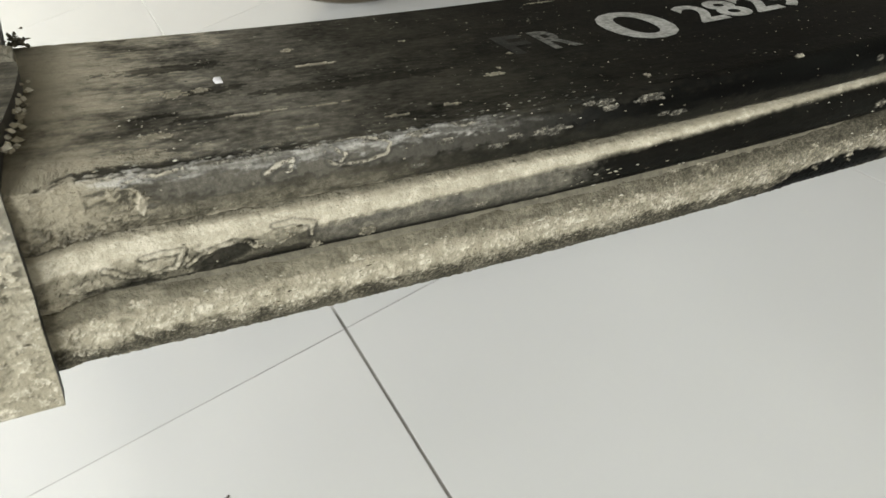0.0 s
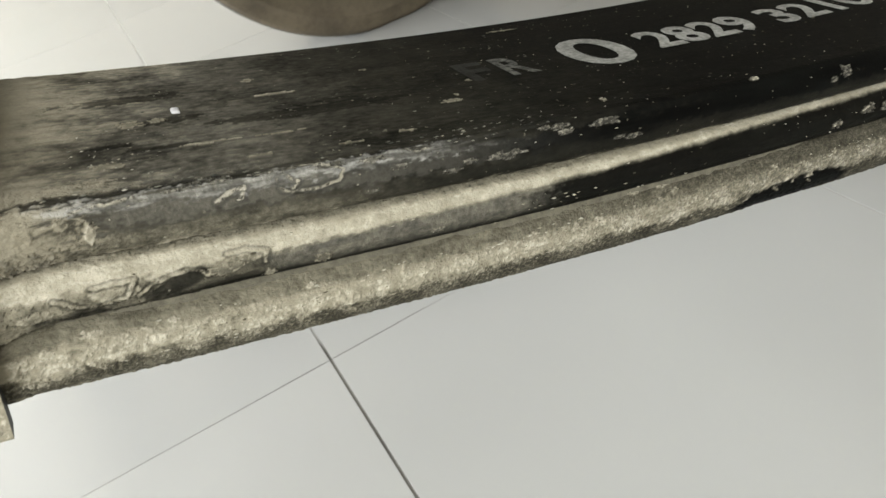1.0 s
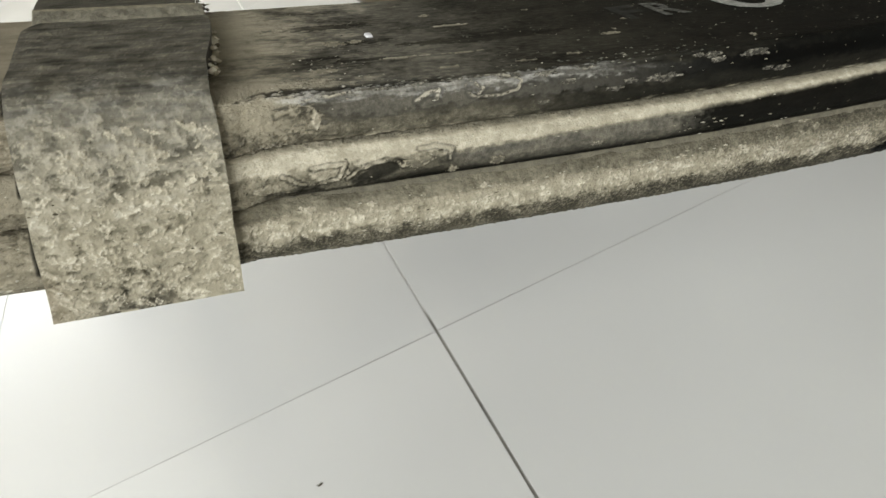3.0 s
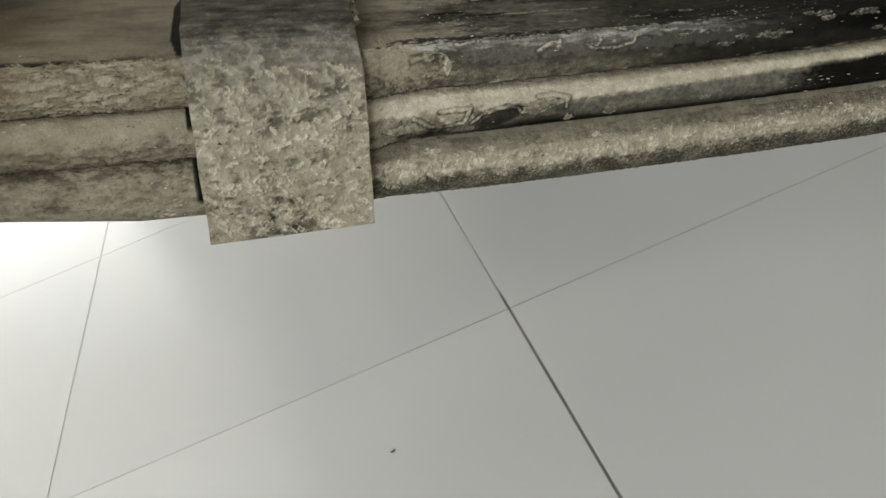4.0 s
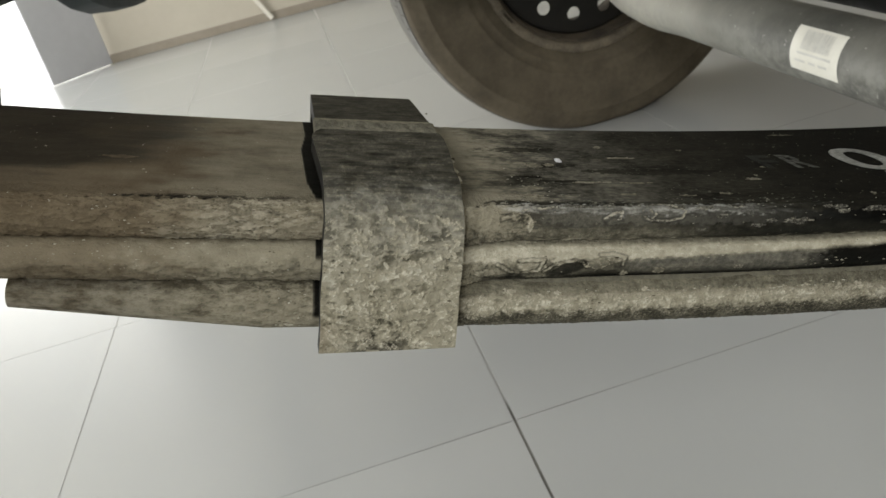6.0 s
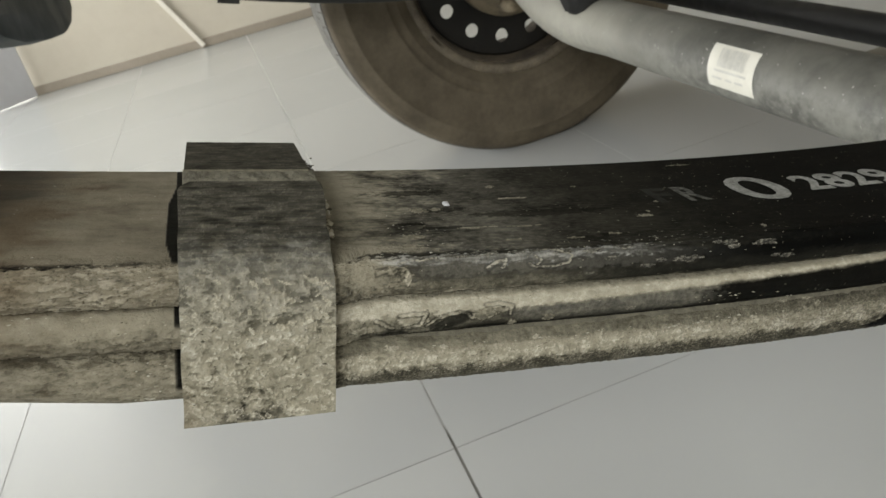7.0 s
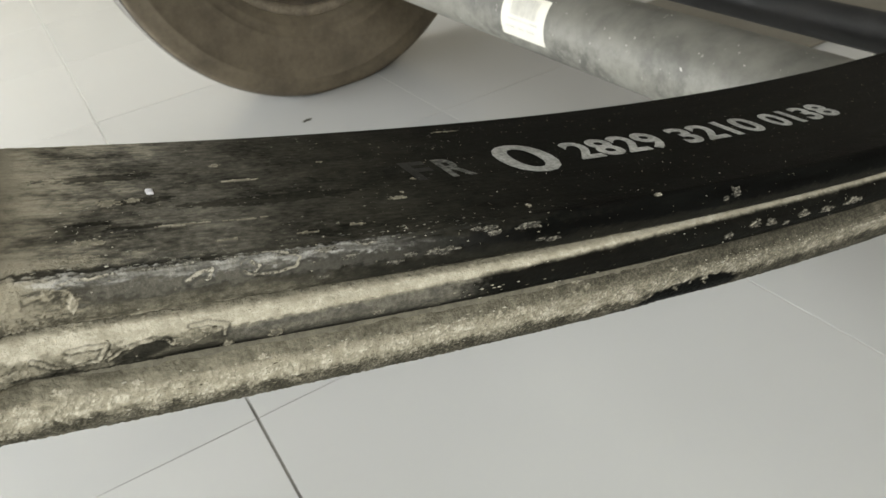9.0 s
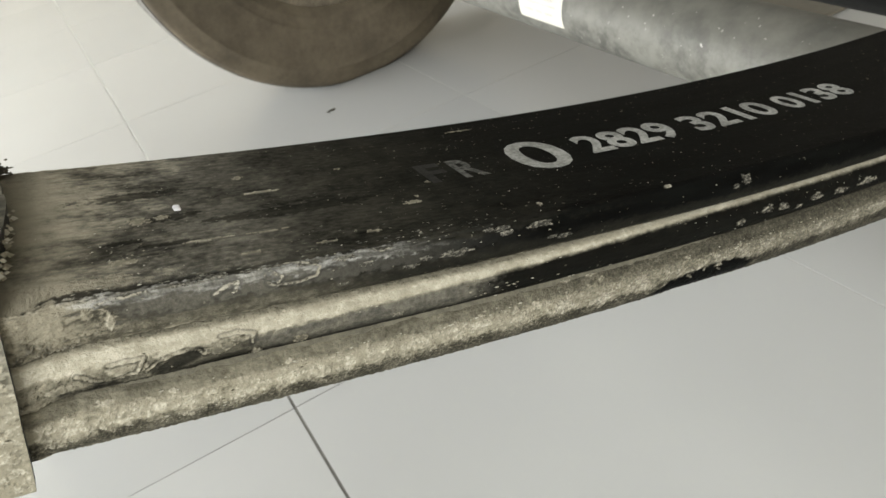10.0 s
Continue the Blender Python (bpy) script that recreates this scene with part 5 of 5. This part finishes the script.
for x0, y0 in ((-0.43, -0.345), (-0.43, 0.73), (1.35, -0.345), (1.35, 0.73)):
    bm = bmesh.new()
    box(bm, x0, x0 + 0.05, y0, y0 + 0.016, 0.80, 1.07, 0.003)
    part("hanger", bm, "black", body, "unseen black steel hanger under the added rail")

# ---------------------------------------------------------------- thin brown slab on the floor behind, where a brown patch lies
bm = bmesh.new()
box(bm, 1.15, 3.0, 0.270, 0.757, 0.0, 0.008, 0.003)
tagged(part("brown_slab", bm, "mat", None, smooth=False), "thin dull brown slab lying on the tiled floor", "mat")

# ---------------------------------------------------------------- specks of dirt on the floor
for x, y, a, b in ((-0.1848, -0.141, 0.0026, 0.0018), (0.376, 0.79, 0.010, 0.006)):
    verts, faces = [], []
    g = random.Random(int(a * 10000))
    for _ in range(9):
        grain(verts, faces, (x + g.gauss(0, 0.4) * a, y + g.gauss(0, 0.4) * b, 0.0004), a * 0.6, b * 0.6, 0.0009, g)
    data = bpy.data.meshes.new("dirt_crumb")
    data.from_pydata(verts, [], faces)
    data.materials.append(MAT["darkdirt"])
    tagged(new("dirt_crumb", data), "dark crumb of dirt lying on the floor tile", "dirt crumb", "crumbs on the floor")

# ---------------------------------------------------------------- floor of square tiles
bm = bmesh.new()
box(bm, WEST - 0.2, EAST + 0.2, SOUTH - 0.2, NORTH + 0.2, -0.10, -0.0006)
floor = tagged(part("floor", bm, "grout", None, smooth=False), "glossy pale grey square floor tiles with thin joints", "floor", kind="structure")
TILE, JOINT = 0.6, 0.0018
bm = bmesh.new()
h = (TILE - JOINT) / 2
box(bm, -h, h, -h - 0.0002, h + 0.0002, -0.010, 0.0, 0.00012, 1)
tile_one = part("tile", bm, "tile", floor, smooth=False)
for i in range(-7, 11):
    for j in range(-6, 7):
        ob = tile_one if (i, j) == (-7, -6) else tile_one.copy()
        if ob is not tile_one:
            scene.collection.objects.link(ob)
        ob.parent = floor
        ob.matrix_world = pose((i + 0.5) * TILE + (0.0008 if i >= 0 else -0.0008), (j + 0.5) * TILE, 0.0)
